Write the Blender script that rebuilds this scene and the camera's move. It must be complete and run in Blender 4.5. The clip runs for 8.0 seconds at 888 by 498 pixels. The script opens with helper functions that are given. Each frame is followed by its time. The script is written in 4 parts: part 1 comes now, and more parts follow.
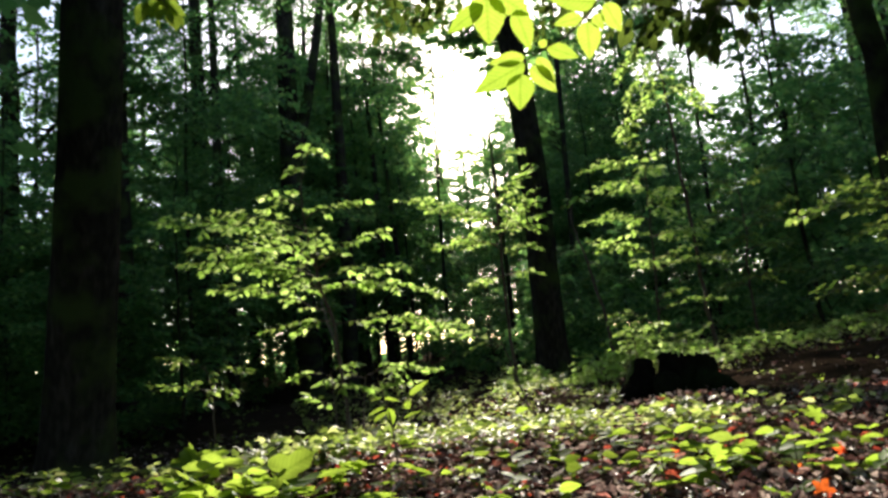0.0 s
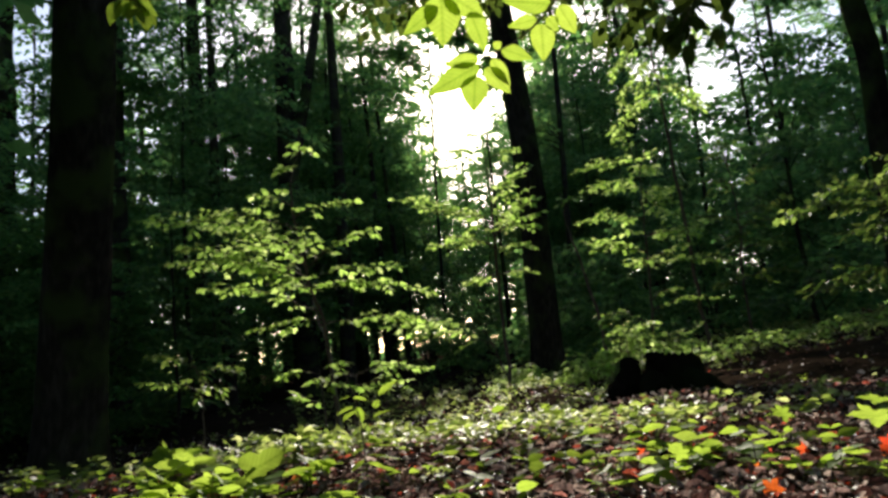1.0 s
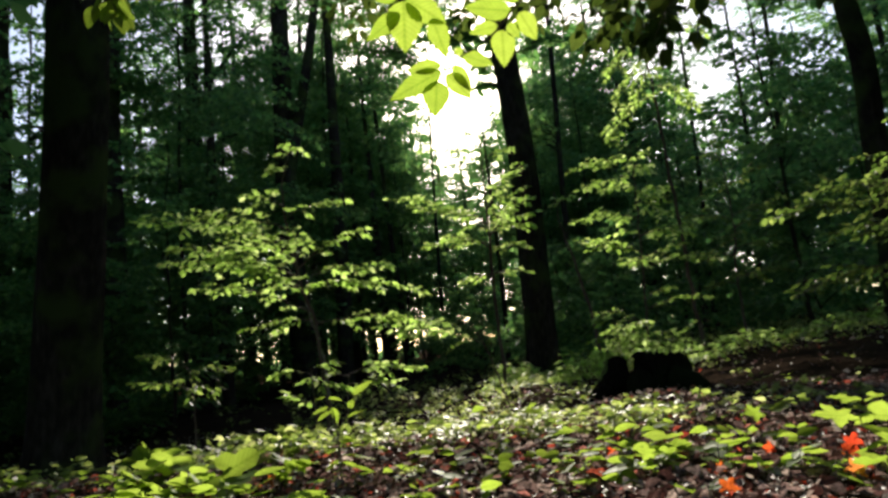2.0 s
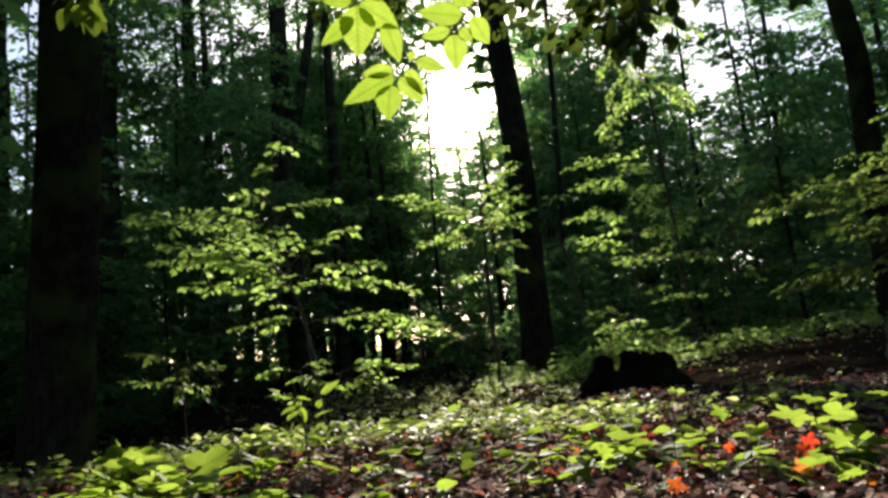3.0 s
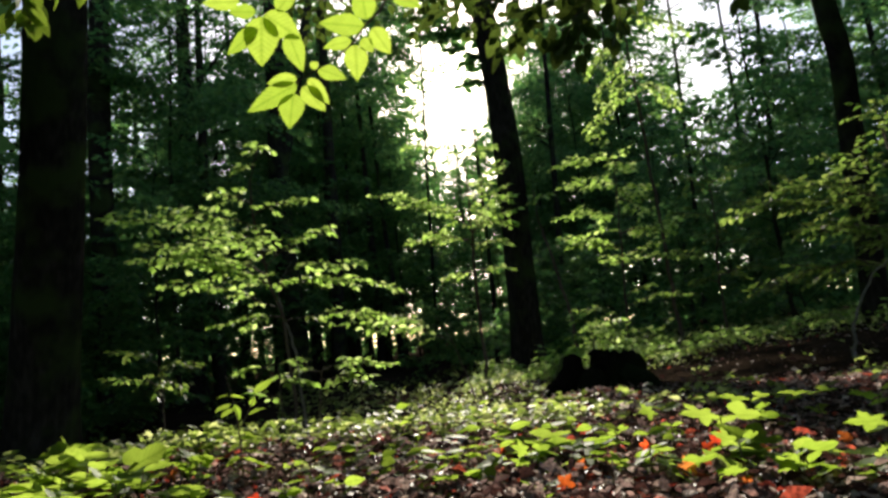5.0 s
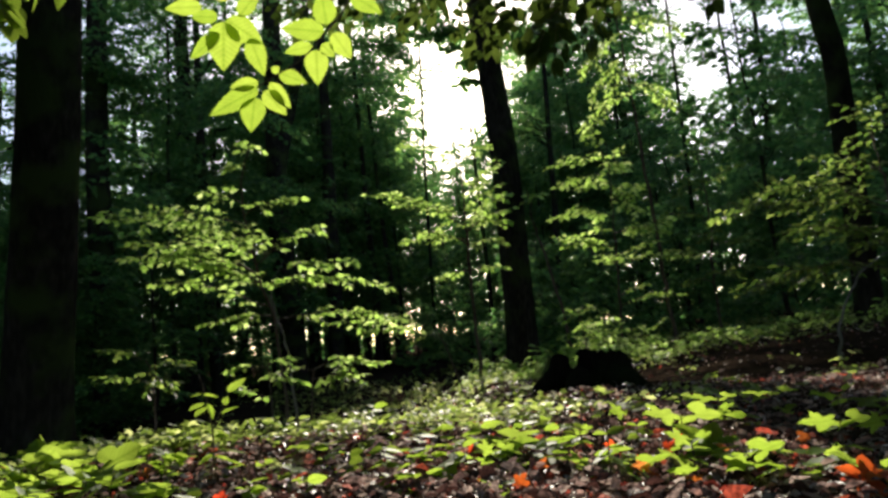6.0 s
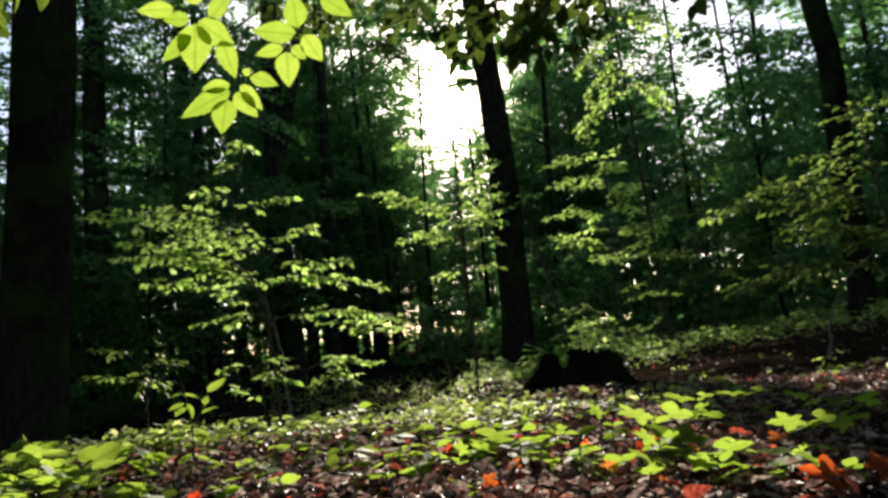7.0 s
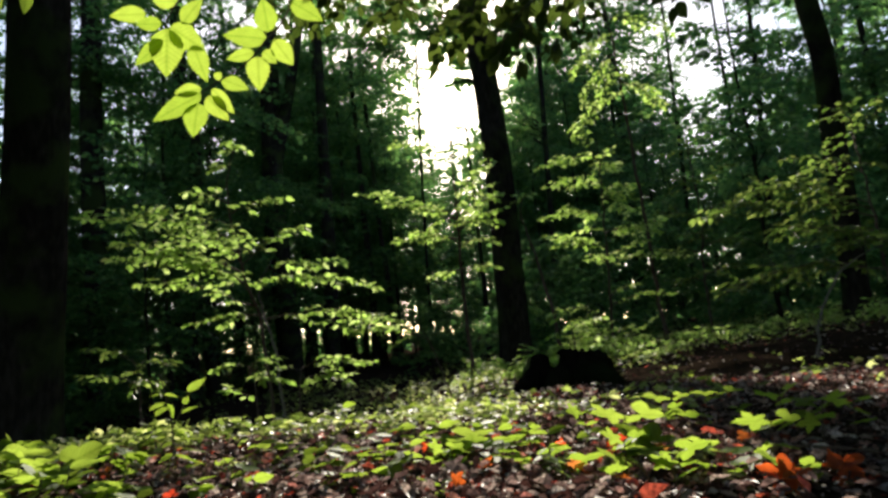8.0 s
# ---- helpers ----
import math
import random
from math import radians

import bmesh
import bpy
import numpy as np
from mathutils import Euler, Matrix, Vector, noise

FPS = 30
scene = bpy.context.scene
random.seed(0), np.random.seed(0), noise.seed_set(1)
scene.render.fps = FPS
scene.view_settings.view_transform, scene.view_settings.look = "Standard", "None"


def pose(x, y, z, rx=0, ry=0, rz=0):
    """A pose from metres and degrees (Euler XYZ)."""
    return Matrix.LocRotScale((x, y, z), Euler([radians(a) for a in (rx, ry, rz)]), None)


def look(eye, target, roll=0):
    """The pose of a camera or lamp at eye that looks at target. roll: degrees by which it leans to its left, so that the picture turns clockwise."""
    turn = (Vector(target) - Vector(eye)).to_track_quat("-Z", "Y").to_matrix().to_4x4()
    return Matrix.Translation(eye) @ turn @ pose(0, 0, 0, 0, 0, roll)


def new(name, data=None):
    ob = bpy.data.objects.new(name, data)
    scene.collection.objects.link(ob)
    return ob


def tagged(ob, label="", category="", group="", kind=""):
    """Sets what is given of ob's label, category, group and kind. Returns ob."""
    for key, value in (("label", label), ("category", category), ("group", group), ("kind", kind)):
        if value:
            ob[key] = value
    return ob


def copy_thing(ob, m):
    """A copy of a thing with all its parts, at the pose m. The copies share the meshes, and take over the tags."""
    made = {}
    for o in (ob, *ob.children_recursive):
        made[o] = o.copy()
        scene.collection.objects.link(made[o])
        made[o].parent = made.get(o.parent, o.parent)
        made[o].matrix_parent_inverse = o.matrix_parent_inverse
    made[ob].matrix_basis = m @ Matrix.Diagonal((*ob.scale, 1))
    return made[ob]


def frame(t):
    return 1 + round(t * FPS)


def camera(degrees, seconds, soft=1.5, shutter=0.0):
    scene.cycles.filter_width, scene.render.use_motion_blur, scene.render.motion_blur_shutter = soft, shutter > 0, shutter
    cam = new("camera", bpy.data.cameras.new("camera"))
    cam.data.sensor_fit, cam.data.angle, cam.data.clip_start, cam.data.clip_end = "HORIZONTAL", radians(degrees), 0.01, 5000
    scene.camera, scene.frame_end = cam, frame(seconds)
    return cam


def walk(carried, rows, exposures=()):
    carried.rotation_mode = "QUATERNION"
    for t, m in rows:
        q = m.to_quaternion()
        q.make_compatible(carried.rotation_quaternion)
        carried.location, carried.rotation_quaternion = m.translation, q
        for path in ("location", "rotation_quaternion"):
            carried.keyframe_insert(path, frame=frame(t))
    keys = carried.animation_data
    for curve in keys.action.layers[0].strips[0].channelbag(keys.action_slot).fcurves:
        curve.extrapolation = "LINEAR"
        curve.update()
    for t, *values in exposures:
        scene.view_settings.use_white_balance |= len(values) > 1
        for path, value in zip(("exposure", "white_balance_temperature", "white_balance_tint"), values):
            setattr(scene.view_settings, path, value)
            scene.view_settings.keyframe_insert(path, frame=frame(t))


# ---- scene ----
cam = camera(70.0, 8.0, soft=2.95)
PATH = [
    (0, (-0.301, 0.054, 0.314), (-0.276, 2.028, 0.636), -5.9),
    (0.5, (-0.264, 0.049, 0.309), (-0.238, 2.023, 0.631), -5.8),
    (1, (-0.226, 0.047, 0.308), (-0.199, 2.021, 0.626), -5.8),
    (1.5, (-0.197, 0.036, 0.305), (-0.169, 2.01, 0.622), -5.7),
    (2.8, (-0.099, 0.021, 0.309), (-0.064, 1.997, 0.618), -6.2),
    (3, (-0.082, 0.016, 0.303), (-0.052, 1.992, 0.612), -5.8),
    (3.5, (-0.041, 0.008, 0.3), (-0.011, 1.984, 0.607), -5.7),
    (4, (-0.004, 0.001, 0.299), (0.028, 1.978, 0.604), -5.7),
    (4.5, (0.045, -0.009, 0.295), (0.077, 1.967, 0.598), -5.7),
    (6, (0.166, -0.039, 0.288), (0.199, 1.939, 0.585), -5.5),
    (6.5, (0.192, -0.043, 0.286), (0.226, 1.934, 0.583), -5.5),
    (7, (0.219, -0.047, 0.285), (0.254, 1.931, 0.58), -5.5),
    (7.5, (0.251, -0.054, 0.284), (0.287, 1.924, 0.577), -5.5),
    (8, (0.275, -0.063, 0.282), (0.312, 1.916, 0.575), -5.5),
]
walk(cam, [(t, look(eye, target, roll)) for t, eye, target, roll in PATH],
     exposures=[(0.0, 1.6, 6750, 9), (0.4, 1.17, 6750, 9), (8.0, 1.17, 6750, 9)])
# ---------------------------------------------------------------- light
SUN_AZ, SUN_EL = 2.8, 22.6        # degrees east of +y, above the horizon

world = bpy.data.worlds.new("world")
scene.world = world
world.use_nodes = True
wn = world.node_tree.nodes
sky = wn.new("ShaderNodeTexSky")
sky.sky_type = "NISHITA"
sky.sun_disc = False
sky.air_density, sky.dust_density, sky.ozone_density = 0.8, 1.2, 1.0
sky.sun_elevation, sky.sun_rotation = radians(SUN_EL), radians(SUN_AZ)
world.node_tree.links.new(sky.outputs[0], wn["Background"].inputs[0])
wn["Background"].inputs[1].default_value = 0.11

toward_sun = Vector((math.sin(radians(SUN_AZ)) * math.cos(radians(SUN_EL)),
                     math.cos(radians(SUN_AZ)) * math.cos(radians(SUN_EL)), math.sin(radians(SUN_EL))))
sun = new("sun", bpy.data.lights.new("sun", "SUN"))
sun.data.energy, sun.data.angle, sun.data.color = 5.0, radians(0.53), (1.0, 0.93, 0.8)
sun.matrix_world = look(toward_sun * 100, (0, 0, 0))

# ---------------------------------------------------------------- materials


def material(name):
    m = bpy.data.materials.new(name)
    m.use_nodes = True
    m.node_tree.nodes.clear()
    return m, m.node_tree.nodes, m.node_tree.links


def ramp(nodes, stops):
    r = nodes.new("ShaderNodeValToRGB")
    el = r.color_ramp.elements
    while len(el) < len(stops):
        el.new(0.5)
    for e, (p, c) in zip(el, stops):
        e.position, e.color = p, (*c, 1)
    return r


def any_random(nodes, links):
    """A number from 0 to 1 that differs from leaf to leaf, within a mesh and between objects."""
    g, o = nodes.new("ShaderNodeNewGeometry"), nodes.new("ShaderNodeObjectInfo")
    add, fr = nodes.new("ShaderNodeMath"), nodes.new("ShaderNodeMath")
    fr.operation = "FRACT"
    links.new(g.outputs["Random Per Island"], add.inputs[0])
    links.new(o.outputs["Random"], add.inputs[1])
    links.new(add.outputs[0], fr.inputs[0])
    return fr.outputs[0]


def leaf_material(name, stops, through_stops, share=0.5, rough=0.42, spots=0.25, veins=False, gloss=0.25, grain=45, relief=0.002):
    m, n, l = material(name)
    rnd = any_random(n, l)
    top, thr = ramp(n, stops), ramp(n, through_stops)
    l.new(rnd, top.inputs[0])
    l.new(rnd, thr.inputs[0])
    tex = n.new("ShaderNodeTexNoise")
    tc = n.new("ShaderNodeTexCoord")
    tex.inputs["Scale"].default_value = grain
    l.new(tc.outputs["Object"], tex.inputs["Vector"])
    mark = ramp(n, [(0.35, (1 - spots,) * 3), (0.65, (1, 1, 1))])
    l.new(tex.outputs[0], mark.inputs[0])
    shade = mark.outputs[0]
    height = tex.outputs[0]
    if veins:
        sep = n.new("ShaderNodeSeparateXYZ")
        l.new(tc.outputs["Object"], sep.inputs[0])
        ab = n.new("ShaderNodeMath"); ab.operation = "ABSOLUTE"
        l.new(sep.outputs[1], ab.inputs[0])
        slant = n.new("ShaderNodeMath"); slant.operation = "MULTIPLY_ADD"
        slant.inputs[1].default_value = -0.75
        l.new(ab.outputs[0], slant.inputs[0]); l.new(sep.outputs[0], slant.inputs[2])
        freq = n.new("ShaderNodeMath"); freq.operation = "MULTIPLY"; freq.inputs[1].default_value = 2 * math.pi / 0.0085
        l.new(slant.outputs[0], freq.inputs[0])
        sn = n.new("ShaderNodeMath"); sn.operation = "SINE"
        l.new(freq.outputs[0], sn.inputs[0])
        vr = ramp(n, [(0.0, (1, 1, 1)), (0.8, (1, 1, 1)), (1.0, (0.76, 0.82, 0.7))])
        half = n.new("ShaderNodeMath"); half.operation = "MULTIPLY_ADD"; half.inputs[1].default_value = 0.5; half.inputs[2].default_value = 0.5
        l.new(sn.outputs[0], half.inputs[0]); l.new(half.outputs[0], vr.inputs[0])
        mid = ramp(n, [(0.0, (0.7, 0.75, 0.6)), (0.0014, (1, 1, 1))])
        l.new(ab.outputs[0], mid.inputs[0])
        m1 = n.new("ShaderNodeMixRGB"); m1.blend_type = "MULTIPLY"; m1.inputs[0].default_value = 1
        l.new(vr.outputs[0], m1.inputs[1]); l.new(mid.outputs[0], m1.inputs[2])
        m2 = n.new("ShaderNodeMixRGB"); m2.blend_type = "MULTIPLY"; m2.inputs[0].default_value = 1
        l.new(m1.outputs[0], m2.inputs[1]); l.new(shade, m2.inputs[2])
        shade = m2.outputs[0]
        height = half.outputs[0]
    outs = []
    for r in (top, thr):
        mx = n.new("ShaderNodeMixRGB"); mx.blend_type = "MULTIPLY"; mx.inputs[0].default_value = 1
        l.new(r.outputs[0], mx.inputs[1]); l.new(shade, mx.inputs[2])
        outs.append(mx.outputs[0])
    p, t, mix, out = n.new("ShaderNodeBsdfPrincipled"), n.new("ShaderNodeBsdfTranslucent"), n.new("ShaderNodeMixShader"), n.new("ShaderNodeOutputMaterial")
    p.inputs["Roughness"].default_value = rough
    p.inputs["Specular IOR Level"].default_value = gloss
    bump = n.new("ShaderNodeBump")
    bump.inputs["Strength"].default_value = 0.06 if veins else 0.25
    bump.inputs["Distance"].default_value = relief
    l.new(height, bump.inputs["Height"])
    l.new(bump.outputs[0], p.inputs["Normal"])
    l.new(outs[0], p.inputs["Base Color"])
    l.new(outs[1], t.inputs["Color"])
    mix.inputs[0].default_value = share
    l.new(p.outputs[0], mix.inputs[1]); l.new(t.outputs[0], mix.inputs[2])
    l.new(mix.outputs[0], out.inputs[0])
    return m


def rough_material(name, stops, scale, stretch=(1, 1, 1), bump_d=0.02, bump_s=0.6, fine=8.0, moss=None, rough=0.9, gloss=0.2):
    """Bark, soil, rotten wood: colour by two scales of noise, relief, and moss in patches."""
    m, n, l = material(name)
    tc, mp = n.new("ShaderNodeTexCoord"), n.new("ShaderNodeMapping")
    mp.inputs["Scale"].default_value = stretch
    l.new(tc.outputs["Object"], mp.inputs[0])
    big, small = n.new("ShaderNodeTexNoise"), n.new("ShaderNodeTexNoise")
    big.inputs["Scale"].default_value, small.inputs["Scale"].default_value = scale, scale * fine
    big.inputs["Detail"].default_value = small.inputs["Detail"].default_value = 6
    for tx in (big, small):
        l.new(mp.outputs[0], tx.inputs["Vector"])
    mixn = n.new("ShaderNodeMath"); mixn.operation = "MULTIPLY_ADD"; mixn.inputs[1].default_value = 0.45
    off = n.new("ShaderNodeMath"); off.operation = "MULTIPLY"; off.inputs[1].default_value = 0.55
    l.new(small.outputs[0], off.inputs[0]); l.new(big.outputs[0], mixn.inputs[0]); l.new(off.outputs[0], mixn.inputs[2])
    r = ramp(n, stops)
    l.new(mixn.outputs[0], r.inputs[0])
    col = r.outputs[0]
    if moss:
        mt = n.new("ShaderNodeTexNoise"); mt.inputs["Scale"].default_value = 1.7; mt.inputs["Detail"].default_value = 5
        l.new(tc.outputs["Object"], mt.inputs["Vector"])
        mr = ramp(n, [(0.48, (0, 0, 0)), (0.62, (1, 1, 1))])
        l.new(mt.outputs[0], mr.inputs[0])
        mm = n.new("ShaderNodeMixRGB"); mm.inputs[2].default_value = (*moss, 1)
        l.new(mr.outputs[0], mm.inputs[0]); l.new(col, mm.inputs[1])
        col = mm.outputs[0]
    p, out, b = n.new("ShaderNodeBsdfPrincipled"), n.new("ShaderNodeOutputMaterial"), n.new("ShaderNodeBump")
    p.inputs["Roughness"].default_value = rough
    p.inputs["Specular IOR Level"].default_value = gloss
    b.inputs["Strength"].default_value, b.inputs["Distance"].default_value = bump_s, bump_d
    l.new(mixn.outputs[0], b.inputs["Height"]); l.new(b.outputs[0], p.inputs["Normal"])
    l.new(col, p.inputs["Base Color"]); l.new(p.outputs[0], out.inputs[0])
    return m


MAPLE_LEAF = leaf_material("maple_leaf", [(0, (0.22, 0.03, 0.015)), (0.5, (0.32, 0.07, 0.025)), (1, (0.42, 0.18, 0.06))], [(0, (0.78, 0.07, 0.03)), (0.5, (0.88, 0.17, 0.03)), (1, (0.9, 0.42, 0.1))], 0.6, 0.45, 0.3)
GROUND_LEAF = leaf_material("seedling_leaf", [(0, (0.03, 0.07, 0.012)), (0.5, (0.06, 0.12, 0.02)), (1, (0.12, 0.19, 0.04))],
                            [(0, (0.13, 0.20, 0.035)), (0.35, (0.27, 0.37, 0.065)), (0.7, (0.45, 0.55, 0.13)), (1, (0.68, 0.72, 0.3))], 0.6, 0.5, 0.35, gloss=0.3)
FOREST_LEAF = leaf_material("forest_leaf", [(0, (0.02, 0.055, 0.018)), (0.6, (0.035, 0.085, 0.02)), (1, (0.06, 0.12, 0.025))],
                            [(0, (0.09, 0.25, 0.07)), (0.6, (0.17, 0.38, 0.10)), (1, (0.30, 0.50, 0.13))], 0.55, 0.5)
YOUNG_LEAF = leaf_material("young_leaf", [(0, (0.05, 0.11, 0.015)), (0.6, (0.08, 0.16, 0.02)), (1, (0.12, 0.19, 0.03))],
                           [(0, (0.30, 0.50, 0.08)), (0.6, (0.46, 0.68, 0.15)), (1, (0.63, 0.78, 0.28))], 0.7, 0.55, gloss=0.18)
# young beech leaf toned down: stands in for shade on the dim saplings
DIM_LEAF = leaf_material("shaded_young_leaf", [(0, (0.035, 0.075, 0.014)), (0.6, (0.055, 0.11, 0.018)), (1, (0.09, 0.15, 0.025))],
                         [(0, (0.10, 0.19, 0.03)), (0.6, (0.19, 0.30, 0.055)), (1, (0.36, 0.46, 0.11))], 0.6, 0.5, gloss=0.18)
NEAR_LEAF = leaf_material("near_leaf", [(0, (0.06, 0.13, 0.015)), (1, (0.10, 0.18, 0.02))],
                          [(0, (0.27, 0.40, 0.042)), (1, (0.38, 0.50, 0.07))], 0.62, 0.55, 0.12, veins=True, gloss=0.08)
# near leaf with its colours darkened, so the overhead sprays look shaded
SHADE_LEAF = leaf_material("shaded_leaf", [(0, (0.025, 0.05, 0.012)), (1, (0.045, 0.075, 0.016))], [(0, (0.05, 0.085, 0.014)), (1, (0.12, 0.17, 0.03))], 0.45, 0.5, 0.2, veins=True, gloss=0.1)
LITTER_LEAF = leaf_material("litter_leaf", [(0, (0.02, 0.013, 0.011)), (0.32, (0.06, 0.036, 0.032)), (0.5, (0.16, 0.10, 0.095)), (0.66, (0.42, 0.33, 0.32)), (0.78, (0.56, 0.48, 0.46)), (0.82, (0.24, 0.05, 0.04)), (0.87, (0.26, 0.06, 0.045)), (0.9, (0.46, 0.38, 0.36)), (1, (0.68, 0.65, 0.66))],
                            [(0, (0.04, 0.015, 0.012)), (0.4, (0.11, 0.055, 0.05)), (0.66, (0.32, 0.22, 0.2)), (0.78, (0.5, 0.38, 0.33)), (0.82, (0.6, 0.09, 0.06)), (0.87, (0.62, 0.13, 0.07)), (0.9, (0.5, 0.36, 0.3)), (1, (0.7, 0.6, 0.54))], 0.42, 0.48, 0.75, gloss=0.28, grain=150, relief=0.006)
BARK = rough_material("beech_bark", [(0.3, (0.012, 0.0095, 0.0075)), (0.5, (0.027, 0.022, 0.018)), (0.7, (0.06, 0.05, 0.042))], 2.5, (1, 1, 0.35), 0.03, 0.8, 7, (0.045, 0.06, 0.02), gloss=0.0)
TWIG = rough_material("twig_bark", [(0.3, (0.05, 0.035, 0.025)), (0.7, (0.16, 0.12, 0.09))], 14, (1, 1, 0.4), 0.004, 0.5)
SOIL = rough_material("forest_soil", [(0.3, (0.009, 0.007, 0.005)), (0.5, (0.02, 0.014, 0.01)), (0.62, (0.036, 0.024, 0.017)), (0.75, (0.02, 0.03, 0.01))], 3.0, (1, 1, 1), 0.05, 0.9, 12, gloss=0.0)
PALE_BARK = rough_material("young_bark", [(0.3, (0.08, 0.07, 0.06)), (0.7, (0.25, 0.23, 0.2))], 18, (1, 1, 0.3), 0.003, 0.4)
MOSS = rough_material("moss", [(0.3, (0.03, 0.04, 0.012)), (0.55, (0.08, 0.10, 0.03)), (0.8, (0.16, 0.18, 0.06))], 30, (1, 1, 1), 0.01, 1.0, 5, gloss=0.05)
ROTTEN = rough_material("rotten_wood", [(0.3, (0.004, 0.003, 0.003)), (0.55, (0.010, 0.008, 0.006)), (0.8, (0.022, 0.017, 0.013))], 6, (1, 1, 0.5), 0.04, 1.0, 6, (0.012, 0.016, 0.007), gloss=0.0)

# ---------------------------------------------------------------- mesh helpers
LEAF_LONG = ([(0, 0, 0), (0.27, 0.43, 0.07), (0.62, 0.33, 0.05), (1, 0, -0.08), (0.62, -0.33, 0.05), (0.27, -0.43, 0.07)], [(0, 3, 2, 1), (0, 5, 4, 3)])
LEAF_PLAIN = ([(0, 0, 0), (0.45, 0.5, 0.09), (1, 0, -0.05), (0.45, -0.5, 0.09)], [(0, 2, 1), (0, 3, 2)])
LEAF_LOBED = ([(0, 0, 0.02), (0.2, 0.42, 0.06), (0.62, 0.62, -0.02), (0.55, 0.24, 0.08), (1, 0, -0.1), (0.55, -0.24, 0.08), (0.62, -0.62, -0.02), (0.2, -0.42, 0.06)], [(0, 2, 1), (0, 3, 2), (0, 4, 3), (0, 5, 4), (0, 6, 5), (0, 7, 6)])
LEAF_CURLED = ([(0, 0, 0.0), (0.22, 0.30, 0.42), (0.7, 0.24, 0.5), (1, 0.05, 0.22), (0.58, -0.42, 0.38), (0.26, -0.36, 0.12), (0.5, 0, -0.04)], [(0, 6, 1), (6, 2, 1), (6, 3, 2), (0, 5, 6), (5, 4, 6), (4, 3, 6)])


def fast_mesh(name, verts, faces, mat, smooth=False):
    """verts (n, 3) and faces (k, m), as arrays."""
    me = bpy.data.meshes.new(name)
    k, m = faces.shape
    me.vertices.add(len(verts)); me.loops.add(k * m); me.polygons.add(k)
    me.vertices.foreach_set("co", np.ascontiguousarray(verts, dtype=np.float32).ravel())
    me.loops.foreach_set("vertex_index", np.ascontiguousarray(faces, dtype=np.int32).ravel())
    me.polygons.foreach_set("loop_start", np.arange(0, k * m, m, dtype=np.int32))
    if smooth:
        me.polygons.foreach_set("use_smooth", np.ones(k, dtype=bool))
    me.update(calc_edges=True)
    me.materials.append(mat)
    return me


def unit(a):
    return a / np.maximum(np.linalg.norm(a, axis=-1, keepdims=True), 1e-9)


def leaves_mesh(name, base, way, up, length, width, mat, shape=LEAF_PLAIN, smooth=False):
    """Many leaves in one mesh: where each one's stalk is, which way it points, its upper side, its size."""
    base, way = np.asarray(base, float), unit(np.asarray(way, float))
    side = unit(np.cross(np.asarray(up, float), way))
    top = np.cross(way, side)
    tv, tf = np.array(shape[0]), np.array(shape[1])
    length, width = np.broadcast_to(length, len(base)), np.broadcast_to(width, len(base))
    v = (base[:, None] + tv[None, :, 0:1] * (way * length[:, None])[:, None] + tv[None, :, 1:2] * (side * width[:, None])[:, None]
         + tv[None, :, 2:3] * (top * width[:, None])[:, None])
    f = tf[None] + (np.arange(len(base)) * len(tv))[:, None, None]
    return fast_mesh(name, v.reshape(-1, 3), f.reshape(-1, tf.shape[1]), mat, smooth)


def smooth_path(points, steps):
    """A gliding line through the points."""
    p = np.array(points, float)
    if len(p) == 2:
        return p[0] + (p[1] - p[0]) * np.linspace(0, 1, steps)[:, None]
    q = np.vstack([2 * p[0] - p[1], p, 2 * p[-1] - p[-2]])
    out = []
    for s in np.linspace(0, len(p) - 1 - 1e-6, steps):
        i, t = int(s), s - int(s)
        a, b, c, d = q[i:i + 4]
        out.append(0.5 * (2 * b + (c - a) * t + (2 * a - 5 * b + 4 * c - d) * t * t + (3 * b - a - 3 * c + d) * t ** 3))
    return np.array(out)


def tube_arrays(path, radii, sides, rough=0.0, rng=None):
    path = np.asarray(path, float)
    n = len(path)
    tang = unit(np.gradient(path, axis=0))
    ref = np.array([0.0, 1.0, 0.0]) if abs(tang[0][1]) < 0.9 else np.array([1.0, 0, 0])
    a = unit(np.cross(tang, ref)); b = np.cross(tang, a)
    ang = np.linspace(0, 2 * np.pi, sides, endpoint=False)
    rad = np.broadcast_to(np.asarray(radii, float), n)[:, None] * np.ones(sides)
    if rough and rng is not None:
        wave = np.zeros((n, sides))
        s = np.arange(n)[:, None]
        for k in (2, 3, 5, 8):
            wave += np.sin(k * ang + rng.uniform(0, 6.3) + s * rng.uniform(-0.12, 0.12) * 2) * rng.uniform(0.4, 1) / k ** 0.6
        wave += rng.normal(0, 0.5, (n, sides))
        rad = rad * (1 + rough * wave)
    v = path[:, None] + rad[..., None] * (np.cos(ang)[None, :, None] * a[:, None] + np.sin(ang)[None, :, None] * b[:, None])
    i = np.arange(n - 1)[:, None] * sides
    j = np.arange(sides)[None]
    f = np.stack([i + j, i + (j + 1) % sides, i + sides + (j + 1) % sides, i + sides + j], -1).reshape(-1, 4)
    return v.reshape(-1, 3), f


def tubes_mesh(name, tubes, mat, sides=6, rough=0.0, rng=None):
    """Tapered round branches, (path, radii) each, joined in one mesh."""
    vs, fs, at = [], [], 0
    for path, radii in tubes:
        v, f = tube_arrays(path, radii, sides, rough, rng)
        vs.append(v); fs.append(f + at); at += len(v)
    return fast_mesh(name, np.vstack(vs), np.vstack(fs), mat, True)


